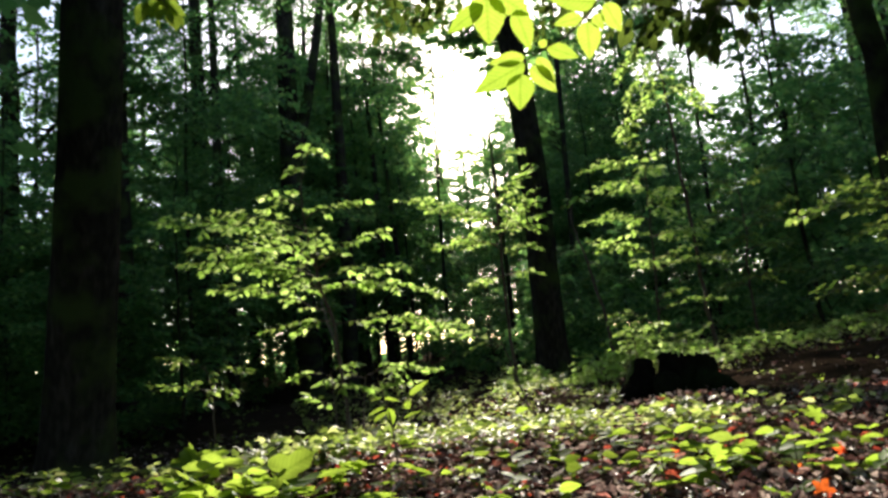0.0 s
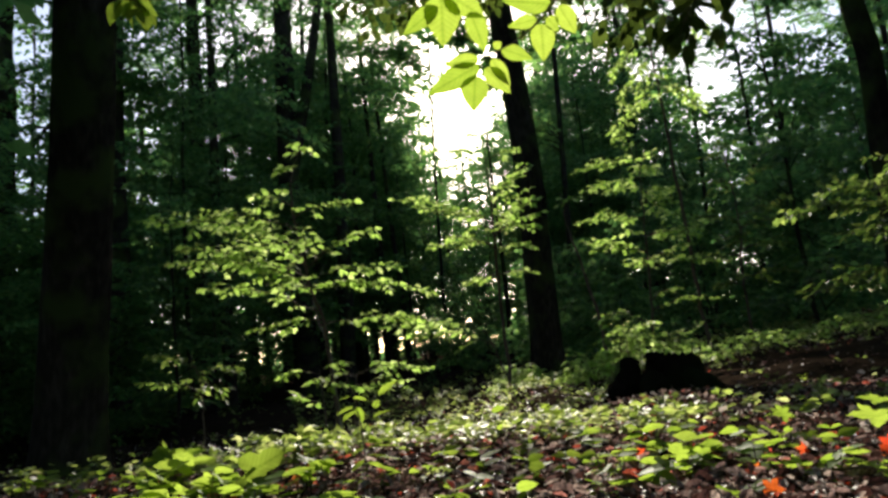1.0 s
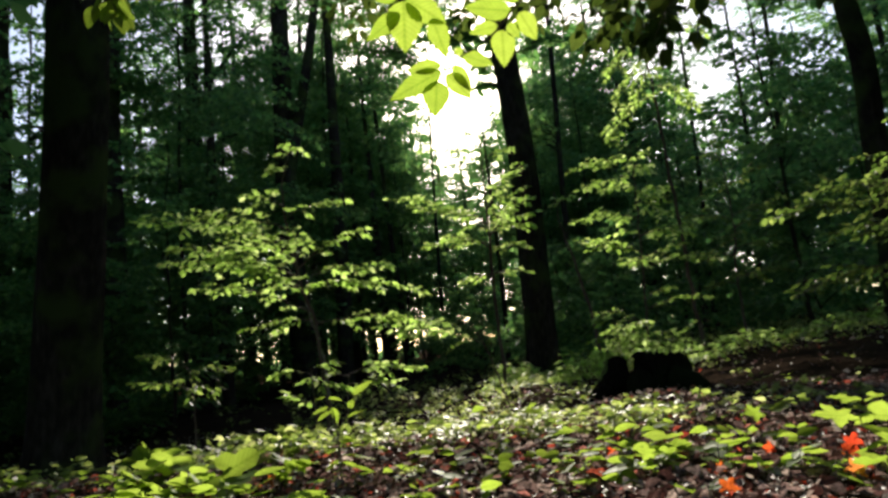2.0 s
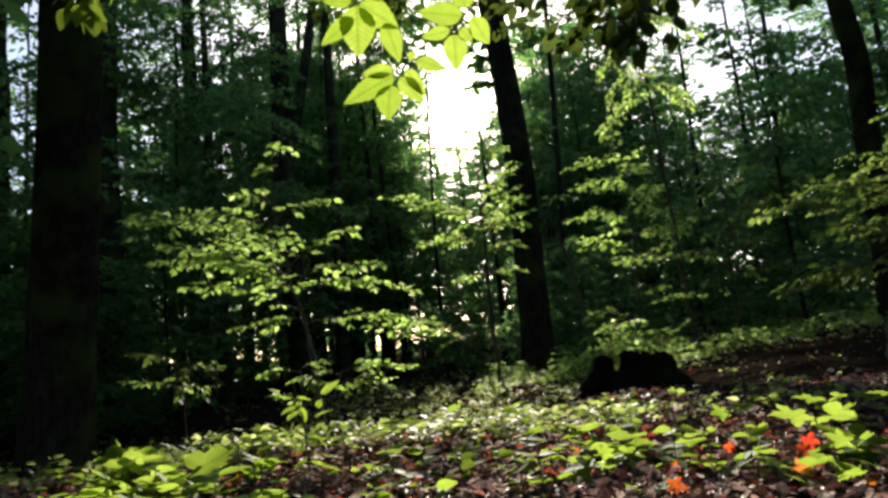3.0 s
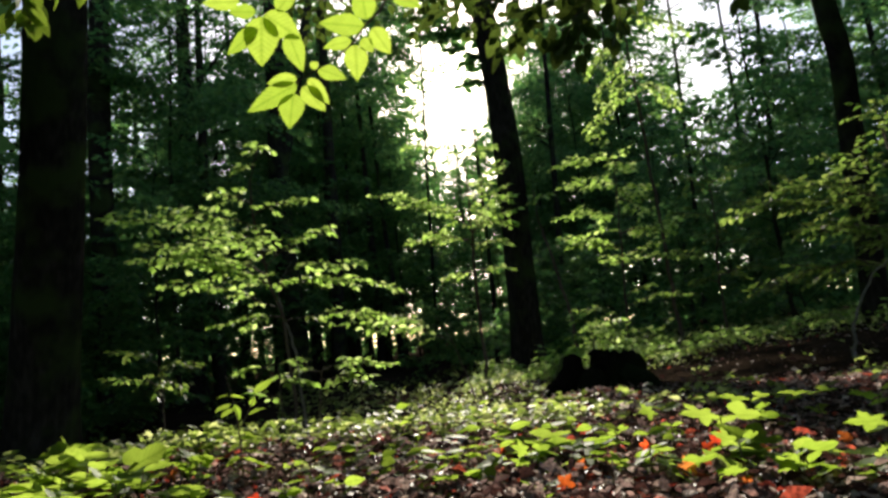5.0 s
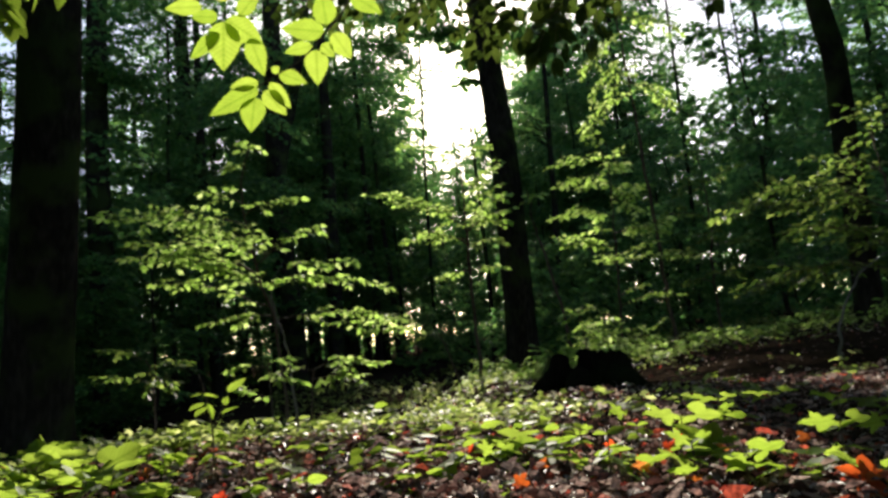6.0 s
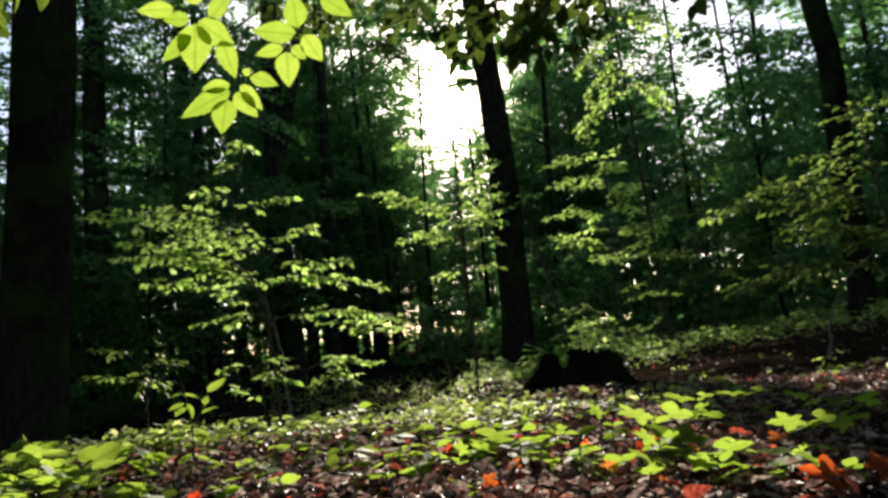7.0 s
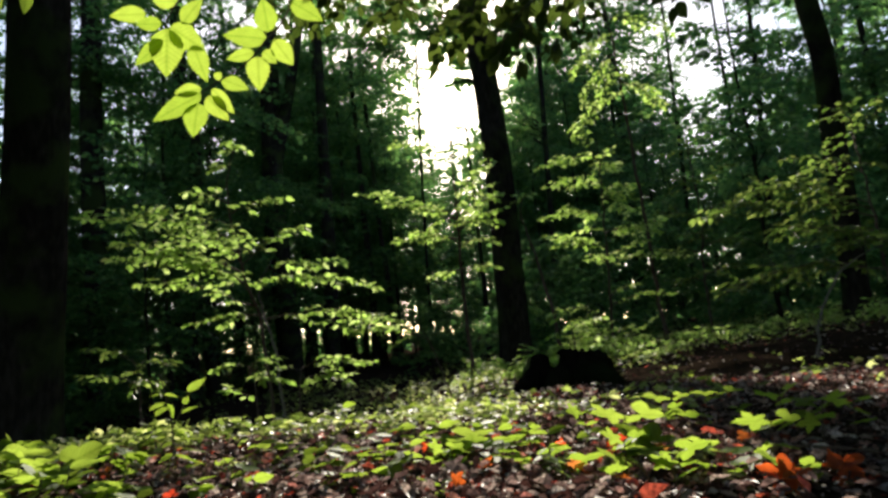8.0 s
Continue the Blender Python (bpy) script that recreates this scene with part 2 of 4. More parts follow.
def part(name, me, parent, label=""):
    ob = new(name, me)
    ob.parent = parent
    if label:
        tagged(ob, label)
    return ob


def one_leaf(name, me, parent, base, way, up, scale):
    """One leaf object on shared mesh data, its stalk at base, its tip towards way."""
    x = Vector(way).normalized()
    y = Vector(up).cross(x).normalized()
    z = x.cross(y)
    ob = new(name, me)
    ob.parent = parent
    ob.matrix_local = Matrix.Translation(base) @ Matrix((x, y, z)).transposed().to_4x4() @ Matrix.Scale(scale, 4)
    return ob


def leaf_blade(name, length, width, mat, teeth=0.0, steps=7, fold=0.16, droop=0.1, curl=0.0, seed=0):
    """A single leaf blade with a midrib fold, a toothed edge and a droop, along its own x."""
    rng = np.random.RandomState(seed)
    v, f = [], []
    for i in range(steps + 1):
        s = i / steps
        half = width / 2 * math.sin(math.pi * s ** 0.8) ** 0.85 * (1.12 - 0.3 * s) * (1 + (teeth if i % 2 else -teeth)) if 0 < i < steps else 0.0004
        z0 = -droop * length * s * s
        for side in (1, 0, -1):
            zz = z0 + (fold * half + curl * half * math.sin(3.1 * s + side) if side else 0) + rng.normal(0, 0.012 * length) * (abs(side) * curl)
            v.append((s * length, side * half, zz))
    for i in range(steps):
        a, b = 3 * i, 3 * i + 3
        f += [(a, a + 1, b + 1, b), (a + 1, a + 2, b + 2, b + 1)]
    return fast_mesh(name, np.array(v), np.array(f), mat, True)


def lobed_blade(name, length, mat, lobes=5, curl=0.15, seed=0):
    """A maple-like blade with pointed lobes round the stalk's end, slightly cupped."""
    rng = np.random.RandomState(seed)
    n = lobes * 8
    v, f = [(0.4 * length, 0, -0.03 * length)], []
    for i in range(n + 1):
        a = math.pi * (1 - 2 * i / n)
        saw = abs(((lobes * a / (2 * math.pi)) + 0.5) % 1 - 0.5) * 2
        tip = (1 - saw) ** 0.85
        notch = 1 - 0.75 * max(0, (abs(a) - 2.5) / 0.64)
        r = length * (0.26 + 0.34 * tip * (0.75 + 0.25 * math.cos(a))) * notch * rng.uniform(0.93, 1.07)
        v.append((0.4 * length + r * math.cos(a), r * math.sin(a), curl * r * (0.4 + rng.uniform(-0.35, 0.35)) - 0.25 * r * tip * curl + 0.1 * length * math.sin(1.5 * a + seed) * curl * 3))
    for i in range(1, n + 1):
        f.append((0, i + 1, i))
    return fast_mesh(name, np.array(v), np.array(f), mat, True)


def root(name, x, y, z, label, category, group="", kind=""):
    ob = new(name)
    ob.empty_display_size = 0.1
    ob.location = (x, y, z)
    return tagged(ob, label, category, group, kind)


SPRAY_LEAF = leaf_blade("leaf", 0.07, 0.044, YOUNG_LEAF, 0.0, 4, 0.2, 0.12)

# ---------------------------------------------------------------- ground


def ground_height(x, y):
    x, y = np.asarray(x, float), np.asarray(y, float)
    west = np.clip((0.7 - x) / 1.3, 0, 1)
    fall = (-0.05 * np.clip(y - 2.2, 0, 8.6) + (0.05 * np.clip(x - 1.3, 0, 5) + 0.035 * np.clip(y - 5, 0, 6) * np.clip((x - 1.7) / 1.3, 0, 1)) * np.clip((y - 2) / 3, 0, 1)) * (1 - west) - (0.19 * np.clip(y - 2.2, 0, 1.6) + 0.13 * np.clip(y - 3.8, 0, 3.6)) * west
    left = -0.02 * np.clip(-x - 3, 0, 5) * np.clip((y - 4) / 3, 0, 1)
    rise = 0.012 * np.clip(y - 24, 0, 400) + 0.004 * np.clip(np.abs(x) - 30, 0, 600)
    small = 0.012 * np.sin(3.1 * x + 1.3 * y) + 0.010 * np.sin(2.3 * y - 1.9 * x + 1) + 0.006 * np.sin(7.7 * x + 2) * np.sin(6.1 * y)
    wide = 0.10 * np.sin(0.33 * x + 0.7) * np.sin(0.29 * y + 0.4) * np.clip((y - 8) / 12, 0, 1)
    return fall + left + rise + small + wide


def spaced(lo, hi, step, far, grow=1.28):
    mid = list(np.arange(lo, hi + 1e-6, step))
    a, b, s = [], [], step
    while (a[-1] if a else lo) > -far:
        s *= grow
        a.append((a[-1] if a else lo) - s)
    s = step
    while (b[-1] if b else hi) < far:
        s *= grow
        b.append((b[-1] if b else hi) + s)
    return np.array(a[::-1] + mid + b)


gx, gy = spaced(-5, 7, 0.11, 2500), spaced(-1, 11, 0.11, 2500)
GX, GY = np.meshgrid(gx, gy)
rs = np.random.RandomState(3)
GZ = ground_height(GX, GY) + rs.normal(0, 0.006, GX.shape) * (np.hypot(GX, GY) < 20)
nx, ny = len(gx), len(gy)
quad = (np.arange(ny - 1)[:, None] * nx + np.arange(nx - 1)[None]).ravel()
ground = new("ground", fast_mesh("ground", np.stack([GX, GY, GZ], -1).reshape(-1, 3), np.stack([quad, quad + 1, quad + nx + 1, quad + nx], -1), SOIL, True))
tagged(ground, "dark brown forest soil under fallen leaves", "ground", kind="structure")

# ---------------------------------------------------------------- foliage


def spray_leaves(rng, start, end, width, leaf, sag=0.08, gap=0.55, flat=0.5):
    """A flat beech spray along start-end: twigs, and leaves in two ranks on every twig. Returns twigs and leaf arrays."""
    start, end = np.array(start, float), np.array(end, float)
    run = np.linalg.norm(end - start)
    s = np.linspace(0, 1, 7)
    main = start + (end - start) * s[:, None]
    main[:, 2] += run * sag * (np.sin(s * np.pi) * 1.0) + rng.normal(0, 0.012 * run, 7) * (s > 0)
    main[:, :2] += rng.normal(0, 0.02 * run, (7, 2)) * (s[:, None] > 0)
    ahead = unit(end - start)
    across = unit(np.cross((0, 0, 1.0), ahead))
    twigs, base, way, up = [(main, np.linspace(1, 0.25, 7))], [], [], []

    def line(path, sides=True):
        seg = np.linalg.norm(path[-1] - path[0])
        k = max(2, int(seg / (leaf * gap)))
        for i in range(k):
            f = (i + 0.7) / k * (len(path) - 1)
            a = min(int(f), len(path) - 2)
            p = path[a] + (path[a + 1] - path[a]) * (f - a)
            d = unit(path[a + 1] - path[a])
            o = unit(np.cross((0, 0, 1.0), d)) * (1 if i % 2 else -1)
            base.append(p)
            way.append(d * rng.uniform(0.35, 0.9) + o * rng.uniform(0.5, 1.0) + np.array((0, 0, rng.uniform(-0.75, 0.25))))
            up.append(np.array((rng.normal(0, flat), rng.normal(0.22, flat), 1.0)))
        base.append(path[-1]); way.append(unit(path[-1] - path[-2]) + np.array((0, 0, -0.15))); up.append(np.array((rng.normal(0, flat), rng.normal(0.22, flat), 1.0)))

    line(main[2:])
    k = max(4, int(run / (leaf * 0.95)))
    for i in range(k):
        f = 0.12 + 0.83 * (i + rng.uniform(0.2, 0.8)) / k
        a = min(int(f * 6), 5)
        p = main[a] + (main[a + 1] - main[a]) * (f * 6 - a)
        reach = width * (1.15 - 0.75 * f) * rng.uniform(0.45, 1.1) * min(1, f / 0.25 + 0.3)
        sgn = 1 if i % 2 else -1
        tip = p + reach * (across * sgn * rng.uniform(0.7, 1) + ahead * rng.uniform(0.4, 0.9)) + np.array((0, 0, reach * rng.uniform(-0.5, 0.3)))
        t = np.linspace(0, 1, 4)[:, None]
        tw = p + (tip - p) * t
        tw[:, 2] += reach * 0.06 * np.sin(t[:, 0] * np.pi)
        twigs.append((tw, np.linspace(0.45, 0.15, 4)))
        line(tw)
    return twigs, np.array(base), np.array(way), np.array(up)


def local(points, origin):
    return np.asarray(points, float) - np.asarray(origin, float)


def young_tree(label, stem, radius, limbs, leaf, mat=YOUNG_LEAF, seed=0, name="young_beech", gap=0.42, group="young beeches", loose=0, bark=TWIG):
    """A thin understorey tree. stem: points from the ground up; limbs: (share of the stem, tip, half width of the spray)."""
    rng = np.random.RandomState(seed)
    o = np.array(stem[0], float)
    o[2] = float(ground_height(o[0], o[1])) - 0.02
    pts = [tuple(o)] + [tuple(p) for p in stem[1:]]
    tree = root(name, *o, label, "young tree", group)
    path = smooth_path(pts, 28)
    path[1:-1] += rng.normal(0, radius * 0.4, (26, 3))
    part("stem", tubes_mesh("stem", [(local(path, o), np.linspace(radius, radius * 0.25, 28))], bark, 8, 0.04, rng), tree)
    for share, tip, width in limbs:
        a = path[min(27, int(share * 27))]
        twigs, b, w, u = spray_leaves(rng, a, tip, width, leaf, gap=gap)
        r = radius * 0.45 * (1.1 - share * 0.6)
        tubes = [(local(p, o), np.maximum(q * r, 0.0012)) for p, q in twigs]
        br = part("branch", tubes_mesh("branch", tubes[:1], TWIG, 6), tree)
        tagged(part("twig_fan", tubes_mesh("twig_fan", tubes[1:], TWIG, 4), br), kind="stuff")
        size = leaf * rng.uniform(0.65, 1.2, len(b))
        keep = np.ones(len(b), bool)
        if loose:
            keep[np.argsort(b[:, 1])[:loose]] = False
            for k in np.nonzero(~keep)[0]:
                one_leaf("leaf", SPRAY_LEAF, br, local(b[k], o), w[k], u[k], size[k] / 0.07)
        tagged(part("leaf_spray", leaves_mesh("leaf_spray", local(b, o)[keep], w[keep], u[keep], size[keep], size[keep] * rng.uniform(0.55, 0.7, keep.sum()), mat, LEAF_LONG), br), kind="stuff")
    return tree


def make_tall_tree(seed, height, radius, bare, leaf=0.22, limbs=16, lean=0.0, dense=1.0, label="", name="beech_tree"):
    """A forest tree at the origin: bare trunk below, limbs and a loose layered crown above."""
    rng = np.random.RandomState(seed)
    tree = root(name, 0, 0, 0, label, "tree", "forest trees")
    n = 30
    s = np.linspace(0, 1, n)
    path = np.stack([lean * height * s + np.cumsum(rng.normal(0, 0.03, n)), np.cumsum(rng.normal(0, 0.03, n)), s * height], -1)
    path[0, :2] = 0
    rad = radius * (1 - 0.75 * s) * (1 + 0.6 * np.exp(-s * height / 0.35))
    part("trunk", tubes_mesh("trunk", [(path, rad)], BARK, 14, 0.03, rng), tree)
    B, W, U = [], [], []
    for i in range(limbs):
        f = bare + (0.97 - bare) * (i + rng.uniform(0, 0.8)) / limbs
        a = path[int(f * (n - 1))]
        az = i * 2.4 + rng.uniform(-0.5, 0.5)
        reach = height * 0.2 * (1.15 - 0.7 * (f - bare) / (1 - bare)) * rng.uniform(0.6, 1.15)
        tip = a + reach * np.array((math.cos(az), math.sin(az), rng.uniform(0.05, 0.6)))
        mid = (a + tip) / 2 + np.array((0, 0, reach * 0.12))
        lp = smooth_path([a, mid, tip], 8)
        tubes = [(lp, np.linspace(radius * 0.28 * (1.2 - f), 0.015, 8))]
        for j in range(int(9 * dense + 0.5)):
            g = rng.uniform(0.25, 1.0)
            p = lp[int(g * 7)]
            d = np.array((math.cos(az + rng.uniform(-1.3, 1.3)), math.sin(az + rng.uniform(-1.3, 1.3)), rng.uniform(-0.6, 0.6)))
            q = p + d * reach * rng.uniform(0.35, 0.6)
            tw, b, w, u = spray_leaves(rng, p, q, reach * 0.32, leaf, gap=0.45, flat=0.9)
            if j < 3:
                tubes += [(x[::2], np.maximum(y[::2] * 0.02, 0.006)) for x, y in tw[:1]]
            B.append(b); W.append(w); U.append(u)
        part("limb", tubes_mesh("limb", tubes, BARK, 4), tree)
    B, W, U = np.vstack(B), np.vstack(W), np.vstack(U)
    size = leaf * rng.uniform(0.6, 1.25, len(B))
    tagged(part("crown", leaves_mesh("crown", B, W, U, size, size * 0.68, FOREST_LEAF), tree), kind="stuff")
    return tree


def make_understorey(seed, height, leaf=0.15, limbs=16, low=0.1, spread=0.3, mat=FOREST_LEAF, label="", name="undergrowth_tree", sprays=5, round_top=False):
    """A leafy small tree with sprays from near the ground up."""
    rng = np.random.RandomState(seed)
    tree = root(name, 0, 0, 0, label, "small tree", "undergrowth")
    n = 16
    s = np.linspace(0, 1, n)
    path = np.stack([np.cumsum(rng.normal(0, 0.035, n)), np.cumsum(rng.normal(0, 0.035, n)), s * height], -1)
    path[0, :2] = 0
    part("stem", tubes_mesh("stem", [(path, (0.006 + 0.0055 * height) * (1 - 0.8 * s))], BARK, 8, 0.03, rng), tree)
    B, W, U, tubes = [], [], [], []
    for i in range(limbs):
        f = low + (0.98 - low) * (i + rng.uniform(0, 0.9)) / limbs
        a = path[int(f * (n - 1))]
        az = i * 2.4 + rng.uniform(-0.6, 0.6)
        reach = height * spread * (0.45 + 0.75 * math.sin(math.pi * min(1, 0.12 + 0.85 * f)) if round_top else 1.1 - 0.6 * f) * rng.uniform(0.5, 1.25)
        tip = a + reach * np.array((math.cos(az), math.sin(az), rng.uniform(-0.15, 0.75)))
        for j in range(sprays):
            p = a + (tip - a) * (0 if j == 0 else rng.uniform(0.15, 0.8))
            q = tip if j == 0 else p + reach * rng.uniform(0.4, 0.75) * np.array((math.cos(az + rng.uniform(-1.2, 1.2)), math.sin(az + rng.uniform(-1.2, 1.2)), rng.uniform(-0.6, 0.7)))
            tw, b, w, u = spray_leaves(rng, p, q, reach * 0.42, leaf, gap=0.5, flat=0.9)
            if j < 2:
                tubes += [(x[::2], np.maximum(y[::2] * 0.014, 0.004)) for x, y in tw[:1]]
            B.append(b); W.append(w); U.append(u)
        if i % 2:
            part("branch", tubes_mesh("branch", tubes, BARK, 3), tree)
            tubes = []
    B, W, U = np.vstack(B), np.vstack(W), np.vstack(U)
    size = leaf * rng.uniform(0.6, 1.25, len(B))
    tagged(part("crown", leaves_mesh("crown", B, W, U, size, size * 0.66, mat), tree), kind="stuff")

    return tree


def place(kind, x, y, turn, scale=1.0):
    m = Matrix.Translation((x, y, float(ground_height(x, y)) - 0.05)) @ Matrix.Rotation(turn, 4, "Z")
    kind_ob = copy_thing(kind, m)
    kind_ob.scale = (scale, scale, scale)
    return kind_ob


def polar(az, dist):
    return dist * math.sin(radians(az)), dist * math.cos(radians(az))


# ---------------------------------------------------------------- the nearer trees, each with its own trunk


def trunk_tree(label, low, radius, height, seed, bare, limbs=16, flare=0.5, sides=26, extra=(), top_share=0.35, crown=True, leafy=()):
    """A tree whose trunk runs through the given points and then on up to its crown."""
    rng = np.random.RandomState(seed)
    o = np.array(low[0], float)
    o[2] = float(ground_height(o[0], o[1])) - 0.06
    d = unit(np.array(low[-1]) - np.array(low[-2])) if len(low) > 1 else np.array((0, 0, 1.0))
    last = np.array(low[-1], float)
    up = [last + (d * 0.6 + np.array((0, 0, 0.4))) * k for k in np.linspace(0, height - last[2], 5)[1:]]
    path = smooth_path([tuple(o)] + list(low[1:]) + up, 60)
    h = path[:, 2] - o[2]
    rad = radius * (1 - (1 - top_share) * h / h[-1]) * (1 + flare * np.exp(-h / 0.28))
    tree = root("beech_tree", *o, label, "tree", "forest trees")
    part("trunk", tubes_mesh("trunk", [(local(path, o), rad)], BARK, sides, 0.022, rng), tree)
    for pts, r0, r1 in extra:
        q = smooth_path(pts, 20)
        part("limb", tubes_mesh("limb", [(local(q, o), np.linspace(r0, r1, 20))], BARK, 12, 0.02, rng), tree)
    if crown:
        B, W, U = [], [], []
        for a, tip, wide in leafy:
            tw, bb, w, u = spray_leaves(rng, a, tip, wide, 0.13 if tip[1] < 20 else 0.17, gap=0.45, flat=0.8)
            part("limb", tubes_mesh("limb", [(local(x, o), np.maximum(y * 0.025, 0.005)) for x, y in tw], BARK, 4), tree)
            B.append(bb); W.append(w); U.append(u)
        for i in range(limbs):
            f = bare + (0.97 - bare) * (i + rng.uniform(0, 0.8)) / limbs
            a = path[int(np.searchsorted(h, f * h[-1]).clip(0, 59))]
            az = i * 2.4 + rng.uniform(-0.5, 0.5)
            reach = height * (0.19 if limbs < 10 else 0.27) * (1.15 - 0.7 * f) * rng.uniform(0.7, 1.2)
            tip = a + reach * np.array((math.cos(az), math.sin(az), rng.uniform(0.1, 0.6)))
            lp = smooth_path([a, (a + tip) / 2 + np.array((0, 0, reach * 0.12)), tip], 8)
            tubes = [(local(lp, o), np.linspace(radius * 0.25, 0.015, 8))]
            for j in range(6):
                p = lp[int(rng.uniform(0.3, 1.0) * 7)]
                e = np.array((math.cos(az + rng.uniform(-1.3, 1.3)), math.sin(az + rng.uniform(-1.3, 1.3)), rng.uniform(-0.3, 0.35)))
                tw, b, w, u = spray_leaves(rng, p, p + e * reach * rng.uniform(0.3, 0.55), reach * 0.28, 0.18, gap=0.6, flat=0.5)
                tubes += [(local(x[::2], o), np.maximum(y[::2] * 0.02, 0.006)) for x, y in tw[:1]]
                B.append(b); W.append(w); U.append(u)
            part("limb", tubes_mesh("limb", tubes, BARK, 4), tree)
        B, W, U = np.vstack(B), np.vstack(W), np.vstack(U)
        size = 0.18 * rng.uniform(0.6, 1.25, len(B))
        tagged(part("crown", leaves_mesh("crown", local(B, o), W, U, size, size * 0.68, FOREST_LEAF), tree), kind="stuff")
    return tree


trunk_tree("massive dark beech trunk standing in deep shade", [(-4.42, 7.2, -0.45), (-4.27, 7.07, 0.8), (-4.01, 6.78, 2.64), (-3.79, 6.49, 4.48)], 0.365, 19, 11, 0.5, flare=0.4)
trunk_tree("dark straight beech trunk behind a thicker one", [(-8.85, 17.4, -0.3), (-8.6, 16.48, 5.86), (-8.19, 15.78, 10.35)], 0.36, 22, 12, 0.6)
trunk_tree("forked dark beech trunk among dense undergrowth", [(-5.76, 25.5, -0.5), (-5.65, 25.2, 1.1), (-5.78, 24.57, 5.55), (-5.57, 23.89, 9.97), (-5.31, 23.21, 14.38)], 0.52, 25, 13, 0.62,
           extra=[([(-5.68, 24.3, 7.5), (-5.23, 24.0, 9.0), (-4.68, 23.72, 10.99), (-3.91, 23.21, 14.24), (-3.33, 23, 18)], 0.3, 0.12)])
trunk_tree("leaning brown beech trunk beside the sunlit gap", [(1.74, 12.52, -0.44), (1.72, 12.41, 0.27), (1.72, 12.08, 2.45), (1.7, 11.89, 3.65), (1.63, 11.71, 4.86), (1.54, 11.54, 5.96), (1.45, 11.41, 6.84)], 0.32, 19, 14, 0.58, flare=0.5, top_share=0.2,
           leafy=[((1.55, 11.7, 5.2), (1.0, 12.9, 5.75), 0.45), ((1.5, 11.6, 5.6), (0.0, 12.6, 6.85), 0.6), ((1.5, 11.6, 6.4), (-0.9, 12.4, 7.0), 0.7), ((1.5, 11.6, 5.8), (3.2, 12.4, 6.4), 0.7),
                  ((1.5, 11.6, 6.2), (0.5, 13.3, 7.1), 0.7), ((1.5, 11.6, 6.3), (2.6, 13.0, 6.8), 0.7), ((1.5, 11.6, 5.8), (1.3, 13.2, 6.2), 0.5), ((1.5, 11.6, 6.0), (0.6, 12.2, 6.6), 0.6)])
trunk_tree("slender dark beech trunk rising behind leafy sprays", [(5.85, 8.4, -0.2), (5.75, 8.14, 1.3), (5.68, 7.97, 2.41), (5.63, 7.8, 3.52), (5.48, 7.69, 4.27)], 0.165, 15, 15, 0.55, flare=0.3)

SLIM = [([(4.9, 25.2, 0), (5.05, 24.73, 3.41), (5.1, 24.22, 6.73), (5.16, 23.71, 10.05), (5.2, 23.2, 13.37)], 0.15, 18),
        ([(10.9, 20.2, -0.5), (10.94, 19.91, 1.22), (10.99, 19.37, 4.76), (11.0, 18.9, 7.78), (10.92, 18.55, 10.09)], 0.11, 15),
        ([(9.24, 22.1, 0), (9.23, 21.4, 4.9), (9.08, 20.71, 9.41)], 0.09, 14),
        ([(11.98, 24.2, -0.4), (12.04, 23.08, 6.83), (11.73, 22.39, 11.33)], 0.10, 15),
        ([(-4.58, 28.4, -0.05), (-4.31, 27.9, 3.52), (-4.19, 27.44, 6.49)], 0.36, 20),
        ([(-3.29, 34.5, -0.2), (-3.15, 33.97, 3.4), (-3.19, 33.41, 7.03)], 0.22, 18),
        ([(-2.2, 35.2, -0.2), (-2.3, 34.8, 3.4), (-2.5, 34.4, 7.03)], 0.18, 18),
        ([(-0.16, 30.3, 0.0), (-0.06, 29.89, 3.3), (0.12, 29.07, 8.61), (0.39, 28.21, 14.17)], 0.075, 28),
        ([(1.62, 18.3, -0.3), (1.65, 17.93, 1.97), (1.6, 17.8, 5.0)], 0.08, 6.5),
        ([(13.2, 17.5, -0.3), (13.3, 17.2, 4), (13.0, 16.8, 8)], 0.12, 14),
        ([(-7.2, 21.0, -0.4), (-7.3, 20.6, 4), (-7.1, 20, 9)], 0.2, 17)]
OUT = [((0.35, 28.2, 12.6 + 0.45 * i), (-0.7 - 0.55 * (i % 4), 27.4 + 0.5 * (i % 5), 13.6 + 0.42 * i), 1.1) for i in range(11)]
OUT += [((0.3, 28.3, 13.5 + 0.3 * i), (-1.6 - 0.62 * (i * 3 % 7), 27.2 + 0.6 * (i % 4), 14.2 + 0.36 * i), 1.2) for i in range(12)]
OUT += [((0.4, 28.2, 15.2 + 0.2 * i), (0.6 + 0.5 * (i % 5), 27.6 + 0.4 * (i % 3), 15.9 + 0.25 * i), 1.0) for i in range(8)]
OVER = [((5.1, 24.3, 7.6 + 0.12 * i), (2.7 + 0.5 * (i * 2 % 5), 23.6 + 0.5 * (i % 4), 8.45 + 0.1 * i), 0.65) for i in range(9)]
for k, (low, r, h) in enumerate(SLIM):
    trunk_tree("slim straight trunk in the hazy forest depth", low, r, h, 30 + k, 0.78, limbs=5, flare=0.3, sides=12, crown=h > 8, leafy=OUT if k == 7 else OVER if k == 0 else ())

